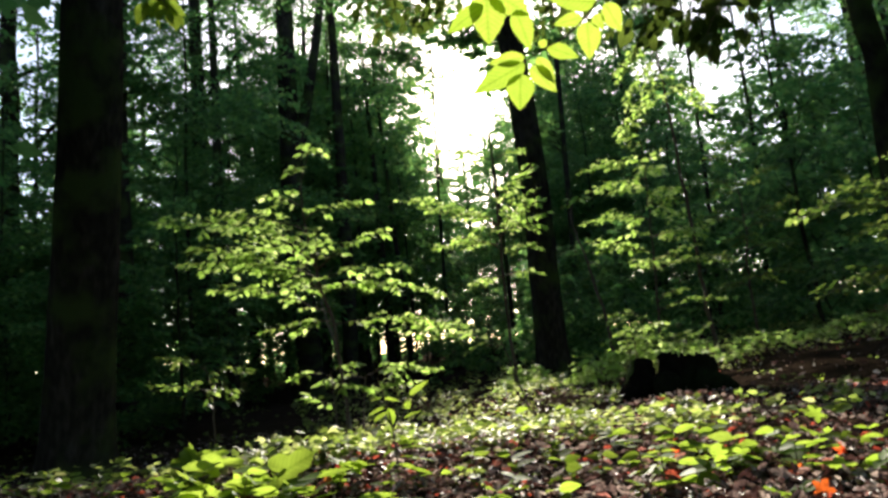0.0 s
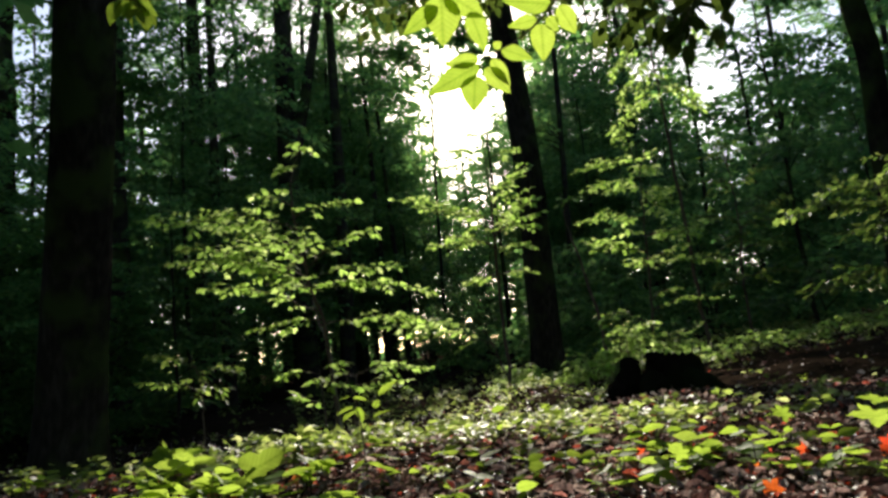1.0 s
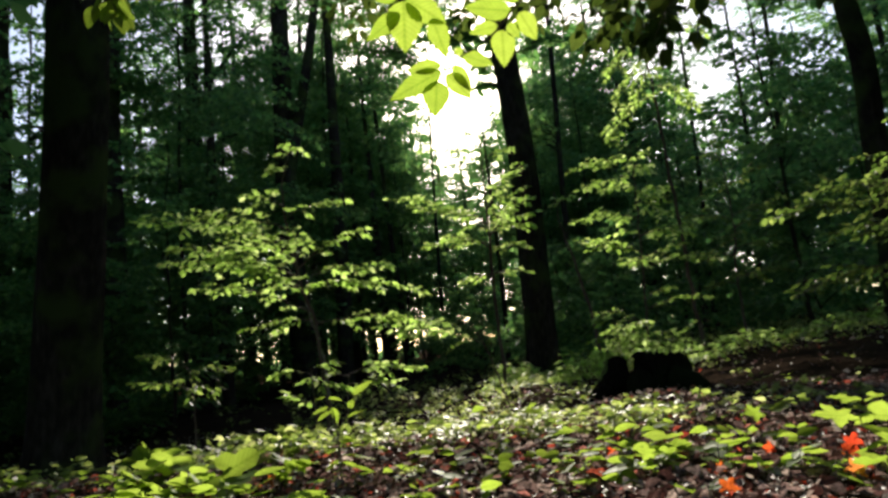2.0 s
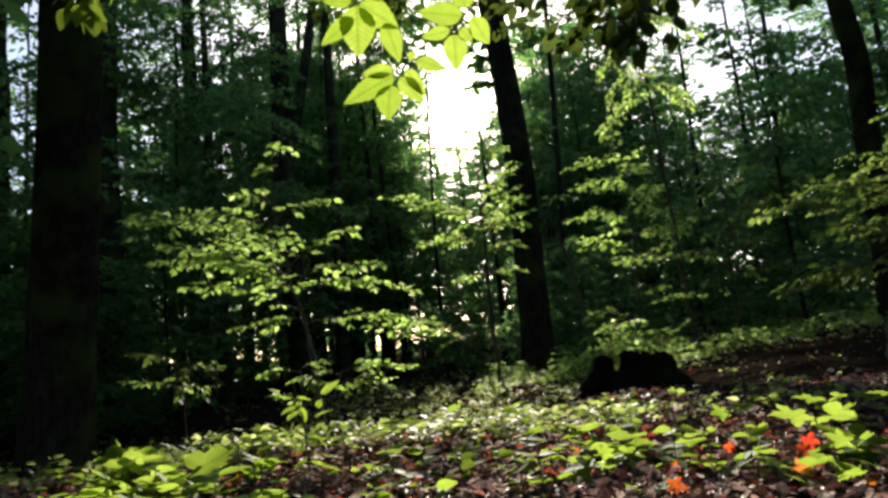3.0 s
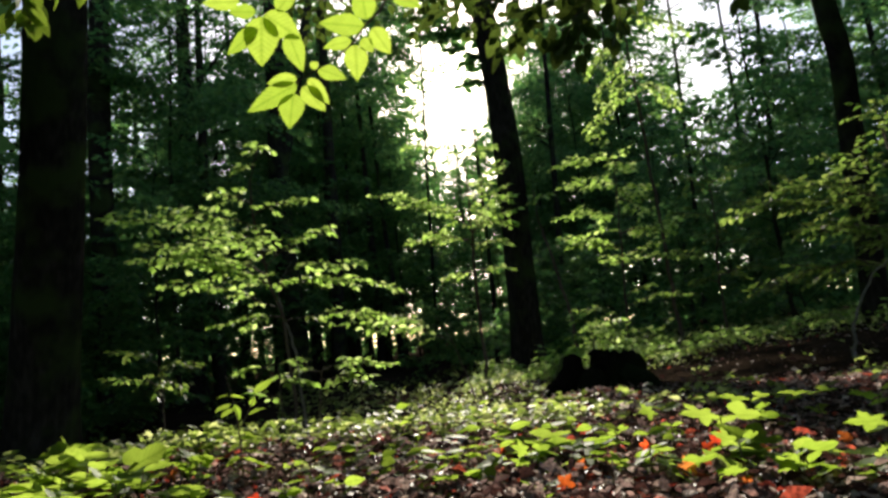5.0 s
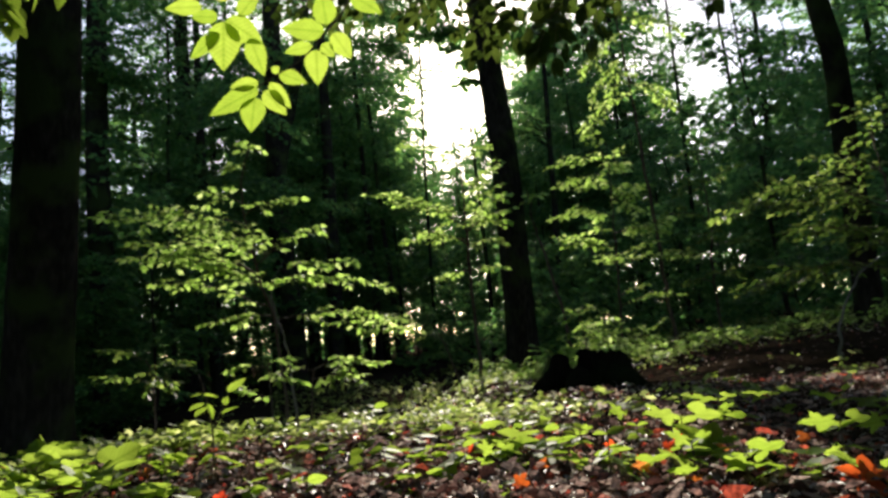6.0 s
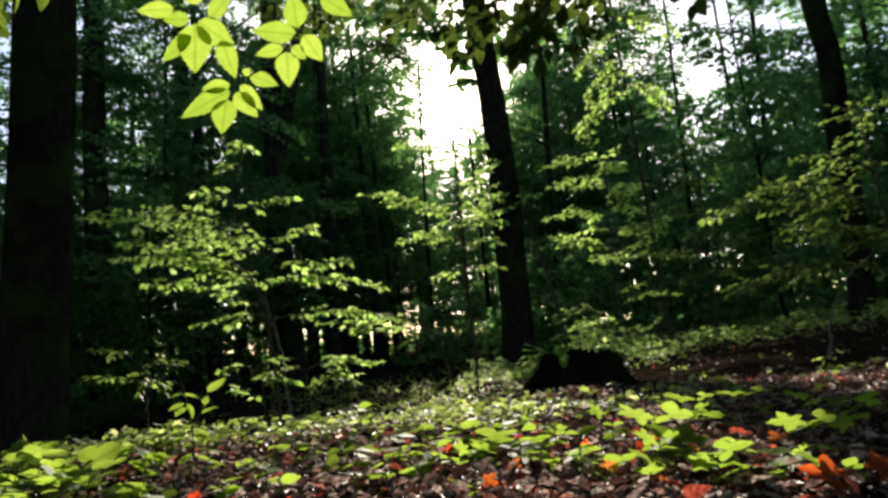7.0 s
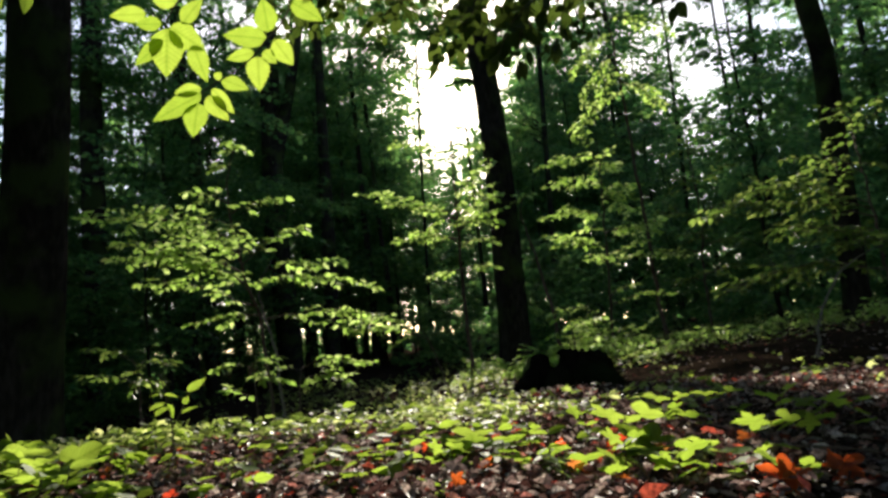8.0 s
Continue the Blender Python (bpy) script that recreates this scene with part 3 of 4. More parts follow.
# ---------------------------------------------------------------- the forest round about
TALL = [make_tall_tree(50 + k, hgt, rad, bare, dense=0.78, label="tall leafy forest beech") for k, (hgt, rad, bare) in
        enumerate([(24, 0.36, 0.34), (20, 0.27, 0.3), (26, 0.42, 0.4)])]
TALL.append(make_tall_tree(58, 20, 0.3, 0.16, leaf=0.5, limbs=18, dense=0.55, label="tall dense beech added out of view to block sky light"))
UNDER = [make_understorey(70 + k, hgt, label="dense dark green undergrowth tree", low=lo, spread=sp) for k, (hgt, lo, sp) in
         enumerate([(4.5, 0.08, 0.34), (7.0, 0.12, 0.26), (3.0, 0.05, 0.42)])]
MID = [make_understorey(80 + k, hgt, label="leafy middle-storey beech in the forest", low=lo, spread=sp, leaf=0.19, limbs=18, sprays=5, name="beech_tree", round_top=True) for k, (hgt, lo, sp) in
       enumerate([(13, 0.16, 0.22), (16, 0.25, 0.2)])]
FULL = [make_understorey(90 + k, hgt, label="full-crowned broadleaf tree closing the forest depth", low=lo, spread=0.15, leaf=0.19, limbs=22, sprays=4, name="beech_tree", round_top=True) for k, (hgt, lo) in
        enumerate([(13, 0.1), (15, 0.14)])]
NARROW = [make_understorey(96, 22, label="narrow tall broadleaf tree in the hazy forest depth", low=0.25, spread=0.085, leaf=0.24, limbs=34, sprays=4, name="beech_tree", round_top=True)]
rng = np.random.RandomState(5)
mid_spots = [(-13, 33), (-18.5, 27.5), (-19, 25), (-22, 20), (-16, 38), (-11, 45), (-33, 23), (-37, 32), (7.6, 48),
             (13.5, 43), (17.5, 34), (10, 54), (36, 24), (38, 37), (3, 41), (5.5, 45), (0, 47)]
tall_spots = [(-5, 46), (-8, 43), (-11, 40), (-14, 45), (-3.4, 58), (-6.5, 56), (-17, 37), (-10, 54), (-21, 25), (-35, 22), (-30, 40), (-26, 55), (-25, 48), (-8.6, 42), (10.6, 50),
              (12.5, 46), (18, 45), (12, 57), (18.5, 40), (14, 60), (36, 45), (-7.4, 52), (9, 66), (-1, 70), (-9.4, 48), (-9.8, 60)]
# unseen trees behind and beside the camera, added to block sky light
back_spots = [(-70, 14), (75, 15), (140, 6), (-150, 7), (100, 7), (-95, 6.5), (-178, 12), (95, 12), (-100, 12), (130, 13), (-140, 12), (170, 9), (-165, 17), (110, 22), (-85, 24), (150, 24), (-120, 26), (178, 28),
              (-60, 10), (62, 11), (-125, 7), (120, 18), (-75, 19), (85, 19)]
for kinds, spots, lo, hi in ((MID, mid_spots, 0.85, 1.15), (TALL[:3], tall_spots, 0.9, 1.1), (TALL[3:], back_spots, 0.8, 1.1)):
    for k, (az, dist) in enumerate(spots):
        one = np.random.RandomState(int(900 + abs(az) * 37 + dist * 11))
        place(kinds[k % len(kinds)], *polar(az, dist), one.uniform(0, 6.28), one.uniform(lo, hi))
for az, dist, sc in [(4.6, 33, 1.1), (1.2, 40, 1.0), (7.5, 35, 1.3), (10.5, 33, 1.2), (-8.6, 44, 1.2), (-6.3, 50, 0.8), (-3.4, 52, 1.0), (-1, 58, 1.0), (-3.5, 40, 0.8),
                    (14, 36, 1.4), (16.5, 40, 1.5), (19, 34, 1.4), (21.5, 42, 1.5), (24, 33, 1.3), (27, 40, 1.4), (30, 34, 1.3), (33, 42, 1.5), (12, 44, 1.5), (36, 33, 1.3), (29, 25, 1.0), (18, 27, 1.0), (-34, 21, 1.1), (-36.5, 18, 1.0), (-32.5, 27, 1.2), (-38, 24, 1.2), (-35, 33, 1.5)]:
    place(UNDER[1], *polar(az, dist), az + dist, sc)
for az, dist, sc in [(-3.2, 37, 1.08), (8.6, 38, 1.0)]:
    place(MID[0], *polar(az, dist), 2 * az, sc)
for az, dist, sc in [(-3.6, 57, 1.05), (-1.4, 60, 1.05), (0.9, 58, 1.0), (3.0, 62, 1.05), (5.2, 57, 0.98), (6.8, 60, 1.05)]:
    place(TALL[1], *polar(az, dist), 3 * az + dist, sc)
# the last nine stand out of view, added to darken the sky light
for k, (az, dist, sc) in enumerate([(-5.6, 40, 1.25), (-11.2, 31, 1.2), (-14.5, 31, 1.2), (-18.6, 26, 1.05), (-22.5, 29, 0.8), (-29.5, 22, 0.75), (-10, 44, 1.5), (-4.8, 56, 1.5),
                                    (10.6, 37, 1.15), (14, 33, 0.95), (17.5, 38, 1.1), (22, 31, 0.65), (28, 29, 0.6), (12.2, 56, 1.6), (8.8, 62, 1.6), (-7.2, 33.5, 1.45), (12.8, 45, 1.4), (-4.6, 46, 1.55), (9.8, 58, 1.8), (-8.8, 40, 1.6), (-12.5, 36, 1.5), (-9.4, 30.5, 1.5), (-36, 15, 0.6), (-38, 19, 0.8), (10.6, 46, 1.75), (14, 44, 1.7), (17.2, 48, 1.7), (-5.4, 50, 1.7), (-6.4, 44, 1.75), (-15.5, 42, 1.7), (18.6, 36, 1.6), (16, 40, 1.8),
                                    (-62, 9, 1.0), (-85, 8, 1.1), (-110, 9, 1.1), (-140, 10, 1.2), (175, 9, 1.1), (140, 10, 1.2), (110, 9, 1.1), (80, 10, 1.1), (58, 10, 1.0)]):
    place(FULL[k % 2], *polar(az, dist), 1.7 * k, sc)
for az, dist, sc in [(-3.3, 56, 1.2), (-4.9, 60, 1.25), (-2.0, 61, 1.2), (8.3, 58, 1.2), (20.3, 44, 1.05), (22.6, 48, 1.0), (15.2, 52, 1.2), (-0.6, 85, 1.8), (0.9, 76, 1.05), (2.6, 78, 1.1), (4.3, 76, 1.05)]:
    place(NARROW[0], *polar(az, dist), az + dist, sc)
under_spots = []
while len(under_spots) < 98:
    k = len(under_spots)
    lane = k % 14 == 0
    az = rng.uniform(-3, 9) if lane else rng.uniform(-50, 50)
    dist = rng.uniform(13, 24) if k < 52 else rng.uniform(22, 58)
    x, y = polar(az, dist)
    if lane != (-2.5 < az < 8.5):
        continue
    if any((x - a) ** 2 + (y - b) ** 2 < 2.0 for a, b in under_spots):
        continue
    if -10.5 < az < 0.5:
        continue
    aisle = -4 < x - 0.07 * y < 5.5 and dist < 27
    under_spots.append((x, y))
    big = 1.0 + 0.9 * min(1, max(0, (dist - 20) / 20))
    kind_of = UNDER[2 if lane or aisle else rng.randint(0, 3)]
    turn, size = rng.uniform(0, 6.28), rng.uniform(0.75, 1.05) if aisle else rng.uniform(0.8, 1.3) * (min(big, 1.5) if lane else big)
    if abs(az + 13) < 1.5 + 115 / dist and dist < 26:      # open ground in front of the forked trunk
        continue
    place(kind_of, x, y, turn, size)
for ob in TALL + UNDER + MID + FULL + NARROW:
    for o in (*ob.children_recursive, ob):
        bpy.data.objects.remove(o)

n = 52000
az, dist = rng.uniform(0, 2 * np.pi, n), rng.uniform(60, 110, n)
top = 15 + 4 * np.sin(az * 7) + 4 * np.sin(az * 17 + 1) + 3 * np.sin(az * 41 + 2)
hgt = top * rng.uniform(0, 1, n) ** 1.35
lane = np.abs(((np.degrees(az) + 180) % 360 - 180) - 0.5) < 6.5
keep = ~lane | (rng.uniform(0, 1, n) < 0.35)
az, dist, hgt = az[keep], dist[keep], hgt[keep]
n = len(az)
wb = np.stack([dist * np.sin(az), dist * np.cos(az), 0 * az], -1)
wb[:, 2] = ground_height(wb[:, 0], wb[:, 1]) + hgt
size = rng.uniform(0.6, 1.3, n) * np.where(hgt < 9, 0.85, 1)
woods = new("far_woods", leaves_mesh("far_woods", wb, rng.normal(0, 1, (n, 3)) * (1, 1, 0.5), rng.normal(0, 0.7, (n, 3)) + (0, 0, 1), size, size * 0.8, FOREST_LEAF))
tagged(woods, "dense bluish green far woodland", "woods", kind="stuff")

# ---------------------------------------------------------------- sunlit young trees
young_tree("young beech with sunlit layered leaf sprays", [(-1.12, 5.25, 0), (-1.16, 5.14, 0.52), (-1.24, 4.96, 1.01), (-1.31, 4.87, 1.64), (-1.2, 4.81, 2.0)], 0.016,
           [(0.6, (-2.34, 4.6, 1.42), 0.3), (0.5, (-2.05, 4.6, 1.24), 0.3), (0.66, (-1.8, 4.5, 1.42), 0.26), (0.72, (-1.5, 4.55, 1.56), 0.22), (0.55, (-1.42, 4.4, 1.28), 0.25), (0.46, (-1.8, 4.6, 1.12), 0.28), (0.42, (-1.42, 4.5, 1.02), 0.22),
            (0.55, (-1.14, 4.4, 1.26), 0.16), (0.95, (-1.14, 4.6, 1.9), 0.14), (0.86, (-1.3, 4.6, 1.75), 0.1), (0.7, (-0.78, 4.6, 1.47), 0.12), (0.55, (-0.66, 4.6, 1.24), 0.14), (0.36, (-2.0, 4.8, 0.95), 0.25), (0.5, (-2.25, 4.95, 1.18), 0.3), (0.3, (-1.6, 4.9, 0.62), 0.2), (0.58, (-1.9, 5.1, 1.3), 0.3)], 0.068, seed=1, loose=22)
young_tree("young beech with a fan of pale sunlit leaves", [(-1.22, 6.1, 0), (-1.3, 6.05, 0.35), (-1.38, 6.03, 0.7), (-1.42, 6.05, 1.0), (-1.3, 6.1, 1.25)], 0.014,
           [(0.75, (-1.74, 6.25, 1.1), 0.26), (0.72, (-1.3, 6.0, 1.04), 0.22), (0.78, (-0.34, 6.3, 0.88), 0.26), (0.9, (-0.62, 6.05, 1.14), 0.24), (0.5, (-0.12, 6.25, 0.54), 0.22), (0.85, (-0.75, 6.1, 0.98), 0.2)], 0.085, seed=41, bark=PALE_BARK)
young_tree("young beech glowing under the bright gap", [(0.73, 10.15, 0), (0.71, 9.93, 1.41), (0.72, 9.8, 2.4), (0.70, 9.62, 3.6)], 0.03,
           [(0.62, (-0.75, 9.7, 2.72), 0.34), (0.5, (-0.3, 9.8, 1.92), 0.34), (0.6, (0.05, 9.6, 2.45), 0.28), (0.62, (1.42, 9.7, 2.5), 0.3), (0.35, (1.25, 9.9, 1.4), 0.35), (0.9, (1.2, 9.6, 3.3), 0.22),
            (0.9, (-0.2, 9.6, 3.42), 0.24), (0.7, (1.1, 9.4, 2.85), 0.28), (0.45, (1.25, 9.5, 1.75), 0.35), (0.58, (-0.5, 9.4, 2.5), 0.3), (0.55, (1.3, 9.3, 2.2), 0.32), (0.48, (0.0, 9.5, 2.0), 0.3), (0.36, (0.2, 9.9, 1.3), 0.26), (0.66, (1.3, 9.5, 2.65), 0.3), (0.58, (1.4, 9.6, 2.05), 0.3), (0.52, (0.9, 9.2, 2.25), 0.26), (0.75, (1.35, 9.6, 3.0), 0.24)], 0.1, seed=2, gap=0.38)
young_tree("slender young beech with flat layered sprays", [(2.79, 9.41, 0), (2.84, 9.19, 1.36), (2.83, 8.94, 3.0)], 0.022,
           [(0.86, (2.14, 9.4, 2.5), 0.3), (0.92, (2.9, 8.8, 2.78), 0.25), (0.7, (2.24, 9.3, 2.03), 0.3), (0.75, (3.05, 8.9, 2.2), 0.25), (0.62, (2.5, 8.9, 1.74), 0.25), (0.6, (3.72, 9.2, 1.7), 0.35), (0.48, (2.6, 8.9, 1.3), 0.22), (0.46, (3.98, 9.2, 1.2), 0.38),
            (0.26, (3.7, 9.1, 0.68), 0.24), (0.22, (2.05, 9.2, 0.62), 0.2), (0.5, (3.35, 8.9, 1.45), 0.25), (0.55, (2.25, 9.6, 1.6), 0.28), (0.8, (3.5, 9.6, 2.4), 0.3), (0.33, (3.25, 9.4, 0.9), 0.22), (0.96, (2.5, 8.7, 3.1), 0.25),
            (0.7, (2.1, 9.9, 2.1), 0.3), (0.75, (3.6, 9.9, 2.0), 0.34), (0.6, (3.9, 9.8, 1.7), 0.34), (0.55, (2.2, 10.0, 1.75), 0.3), (0.85, (2.6, 9.9, 2.5), 0.3), (0.5, (3.1, 10.0, 1.3), 0.3), (0.9, (3.3, 9.8, 2.75), 0.3), (0.95, (2.1, 9.7, 2.9), 0.28)], 0.09, seed=3)
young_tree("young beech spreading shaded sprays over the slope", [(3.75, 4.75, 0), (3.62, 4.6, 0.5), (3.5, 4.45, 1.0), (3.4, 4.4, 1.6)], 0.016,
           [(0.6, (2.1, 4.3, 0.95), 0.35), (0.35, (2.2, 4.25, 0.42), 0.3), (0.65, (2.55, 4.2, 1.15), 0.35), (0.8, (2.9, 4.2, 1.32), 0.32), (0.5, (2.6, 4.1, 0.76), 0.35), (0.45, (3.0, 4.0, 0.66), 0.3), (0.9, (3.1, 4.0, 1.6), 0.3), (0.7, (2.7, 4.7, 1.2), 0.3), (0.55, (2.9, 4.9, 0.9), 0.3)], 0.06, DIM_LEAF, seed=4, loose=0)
young_tree("low young beech with one sunlit leaning spray", [(-1.15, 6.2, 0), (-1.1, 6.15, 0.1), (-1.0, 6.1, 0.2)], 0.01,
           [(0.8, (-0.42, 6.05, 0.16), 0.25), (0.5, (-0.6, 5.9, 0.02), 0.25), (0.6, (-1.5, 6.0, 0.15), 0.2), (0.9, (-0.8, 6.3, 0.25), 0.2)], 0.08, seed=5)
young_tree("small leafy beech seedling tree in the shade", [(-1.16, 4.9, 0), (-1.17, 4.9, 0.12), (-1.18, 4.88, 0.28)], 0.008,
           [(0.8, (-1.45, 4.8, 0.25), 0.14), (0.6, (-0.95, 4.85, 0.12), 0.15), (0.95, (-1.0, 4.9, 0.3), 0.14), (0.4, (-1.35, 4.8, 0.08), 0.14)], 0.08, seed=6)
young_tree("young beech holding out a thin sunlit spray", [(0.35, 5.5, 0), (0.2, 5.4, 0.25), (0.05, 5.3, 0.55)], 0.008,
           [(0.85, (-0.65, 5.2, 0.52), 0.2), (0.6, (-0.45, 5.1, 0.45), 0.2)], 0.08, seed=7)
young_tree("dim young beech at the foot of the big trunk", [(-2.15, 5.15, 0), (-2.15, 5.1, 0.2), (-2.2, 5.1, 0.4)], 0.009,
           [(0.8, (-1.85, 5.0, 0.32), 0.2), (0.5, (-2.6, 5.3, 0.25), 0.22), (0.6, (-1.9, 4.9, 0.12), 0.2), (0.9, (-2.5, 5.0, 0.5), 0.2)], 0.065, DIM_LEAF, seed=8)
young_tree("leafy beech shoot behind the stump", [(1.75, 7.1, 0), (1.75, 7.05, 0.2), (1.7, 7.0, 0.5)], 0.01,
           [(0.9, (1.5, 6.95, 0.48), 0.18), (0.6, (1.95, 6.9, 0.2), 0.22), (0.7, (2.1, 7.1, 0.38), 0.2), (0.4, (1.45, 6.9, 0.1), 0.2), (0.3, (1.8, 6.7, 0.05), 0.22)], 0.09, seed=9)
young_tree("pale sunlit shoots beside a trunk foot", [(1.0, 11.2, 0), (1.0, 11.2, -0.2), (0.98, 11.1, -0.08)], 0.01,
           [(0.9, (0.7, 10.9, -0.1), 0.25), (0.6, (1.3, 10.9, -0.2), 0.25), (0.7, (0.9, 10.6, -0.15), 0.3), (0.5, (1.1, 10.7, -0.25), 0.3), (0.95, (1.25, 11.1, -0.1), 0.25)], 0.10, seed=10)
young_tree("bent pale beech sapling on the slope", [(2.66, 4.02, 0), (2.67, 4.0, 0.11), (2.73, 4.0, 0.27), (2.86, 4.0, 0.46), (3.02, 4.0, 0.58), (3.2, 4.02, 0.64)], 0.011,
           [(0.9, (3.0, 3.9, 0.75), 0.16), (0.97, (3.4, 4.0, 0.72), 0.18)], 0.06, DIM_LEAF, seed=12, bark=PALE_BARK)
young_tree("thin leaning beech pole", [(1.8, 8.1, 0), (1.74, 8.1, 0.55), (1.6, 8.1, 1.3), (1.5, 8.1, 1.73), (1.46, 8.1, 2.2)], 0.026,
           [(0.9, (1.5, 7.6, 2.0), 0.2)], 0.09, seed=13)
young_tree("leafy beech with a hanging yellow-green spray", [(3.6, 9.4, 0), (3.5, 9.3, 2.0), (3.35, 9.1, 4.2), (3.2, 8.9, 5.4)], 0.035,
           [(0.62, (2.45, 8.6, 3.0), 0.35), (0.68, (2.85, 8.4, 3.4), 0.35), (0.66, (3.8, 8.6, 3.3), 0.35), (0.78, (2.6, 8.5, 3.95), 0.4), (0.88, (3.9, 8.4, 4.4), 0.45), (0.95, (2.7, 8.4, 4.9), 0.4), (0.72, (2.7, 9.0, 3.6), 0.3)], 0.09, seed=14)
for k, (x, y, h) in enumerate([(1.45, 7.6, 0.35), (2.3, 7.4, 0.3), (2.7, 8.1, 0.4), (3.4, 7.6, 0.25), (1.95, 8.3, 0.45), (4.2, 7.9, 0.25), (5.0, 8.0, 0.3), (5.7, 7.6, 0.25), (1.25, 6.9, 0.25), (2.6, 6.9, 0.2), (1.9, 7.9, 0.5), (2.3, 8.8, 0.6), (1.8, 8.9, 0.4), (1.15, 10.9, 0.2), (0.95, 10.4, 0.17), (1.35, 11.4, 0.2), (2.2, 8.0, 0.6), (0.85, 10.9, 0.2), (1.2, 10.5, 0.17), (0.7, 10.6, 0.17), (1.0, 11.6, 0.25)]):
    z = float(ground_height(x, y))
    one = np.random.RandomState(60 + k)
    tips = [(one.uniform(0.4, 0.95), (x + 0.28 * math.cos(2.4 * i + k), y + 0.28 * math.sin(2.4 * i + k), z + h * one.uniform(0.3, 1.1)), 0.2) for i in range(7)]
    young_tree("low sunlit beech shoot on the slope", [(x, y, 0), (x + 0.02, y, z + h * 0.5), (x, y, z + h)], 0.007, tips, 0.075, seed=60 + k)
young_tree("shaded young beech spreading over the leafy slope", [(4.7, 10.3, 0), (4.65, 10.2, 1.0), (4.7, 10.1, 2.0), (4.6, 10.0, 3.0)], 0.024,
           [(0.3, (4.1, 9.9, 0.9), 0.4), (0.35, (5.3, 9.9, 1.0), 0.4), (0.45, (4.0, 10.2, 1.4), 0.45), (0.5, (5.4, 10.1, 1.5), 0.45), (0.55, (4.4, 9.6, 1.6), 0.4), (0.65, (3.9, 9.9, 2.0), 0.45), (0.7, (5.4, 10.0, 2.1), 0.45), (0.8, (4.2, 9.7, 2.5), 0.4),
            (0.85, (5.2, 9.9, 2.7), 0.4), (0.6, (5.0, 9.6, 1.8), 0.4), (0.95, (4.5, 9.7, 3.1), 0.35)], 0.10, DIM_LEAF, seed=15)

# ---------------------------------------------------------------- stump
def stump():
    o = np.array((1.06, 4.05, float(ground_height(1.06, 4.05)) - 0.03))
    ob = root("tree_stump", *o, "low dark rotten tree stump with moss on its edge", "stump")
    n = 96
    rows = [(1.6, -0.06), (1.35, 0.02), (1.14, 0.09), (1.03, 0.3), (1.0, 0.55), (0.97, 0.8), (0.93, 0.94), (0.87, 1.0), (0.77, 0.99), (0.7, 0.9), (0.64, 0.72), (0.5, 0.62), (0.25, 0.6), (0.01, 0.6)]
    v = []
    for i, (rr, zz) in enumerate(rows):
        for j in range(n):
            a = 2 * math.pi * j / n
            c, q = math.cos(a), math.sin(a)
            tooth = noise.noise((9 * c, 9 * q, 1.3)) + 0.7 * noise.noise((21 * c, 21 * q, 4.4))
            rim = 0.265 + 0.028 * tooth - 0.10 * max(0, c - 0.3) / 0.7 - 0.10 * max(0, -c - 0.45) / 0.55 + 0.02 * noise.noise((2 * c, 2 * q, 7.7))
            flute = 1 + 0.07 * math.sin(6 * a + 0.8) + 0.10 * noise.noise((3 * c, 3 * q, 1.5 * zz)) + 0.05 * noise.noise((10 * c, 10 * q, 5 * zz))
            flare = 1 + (rr - 1) * (0.55 + 0.45 * math.sin(5 * a + 0.6)) if rr > 1 else rr
            r = 0.175 * flute * flare
            v.append((1.05 * r * c + 0.11, r * q, rim * zz + (0.012 * noise.noise((30 * c, 30 * q, 9 * zz)) if i > 1 else 0)))
    f = [(i * n + j, i * n + (j + 1) % n, (i + 1) * n + (j + 1) % n, (i + 1) * n + j) for i in range(len(rows) - 1) for j in range(n)]
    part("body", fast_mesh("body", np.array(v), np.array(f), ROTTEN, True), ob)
    rng = np.random.RandomState(8)
    shard = smooth_path([(-0.33, -0.14, -0.03), (-0.25, -0.1, 0.05), (-0.2, -0.07, 0.13), (-0.175, -0.05, 0.21), (-0.165, -0.05, 0.265)], 16)
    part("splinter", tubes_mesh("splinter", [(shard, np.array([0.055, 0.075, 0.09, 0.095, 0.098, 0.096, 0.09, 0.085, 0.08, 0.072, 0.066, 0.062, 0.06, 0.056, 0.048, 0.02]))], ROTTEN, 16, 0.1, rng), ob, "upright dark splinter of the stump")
    edge = smooth_path([(-0.43, -0.19, -0.03), (-0.35, -0.17, 0.04), (-0.295, -0.11, 0.12), (-0.245, -0.06, 0.2), (-0.225, -0.04, 0.25)], 12)
    part("moss_edge", tubes_mesh("moss_edge", [(edge, np.linspace(0.03, 0.014, 12))], MOSS, 10, 0.18, rng), ob, "pale mossy edge of the stump")
    for k in range(6):
        a = 5.6 + 0.62 * k
        p = np.array((0.11 + 0.15 * math.cos(a), 0.14 * math.sin(a), 0.2 - 0.05 * math.cos(a)))
        tip = p + np.array((rng.normal(0, 0.015), rng.normal(0, 0.015), rng.uniform(0.02, 0.06)))
        part("splinter", tubes_mesh("splinter", [(smooth_path([p, tip], 4), np.array([0.04, 0.034, 0.024, 0.004]))], ROTTEN, 7, 0.12, rng), ob)
    for a, ln in ((-2.0, 0.42), (-0.9, 0.26), (0.6, 0.24), (3.6, 0.45), (2.0, 0.4)):
        d = np.array((math.cos(a), math.sin(a), 0))
        p = smooth_path([d * 0.2 + (0, 0, 0.1), d * 0.36 + (0, 0, 0.05), d * ln + (0, 0, 0.0), d * (ln + 0.12) + (0, 0, -0.05)], 10)
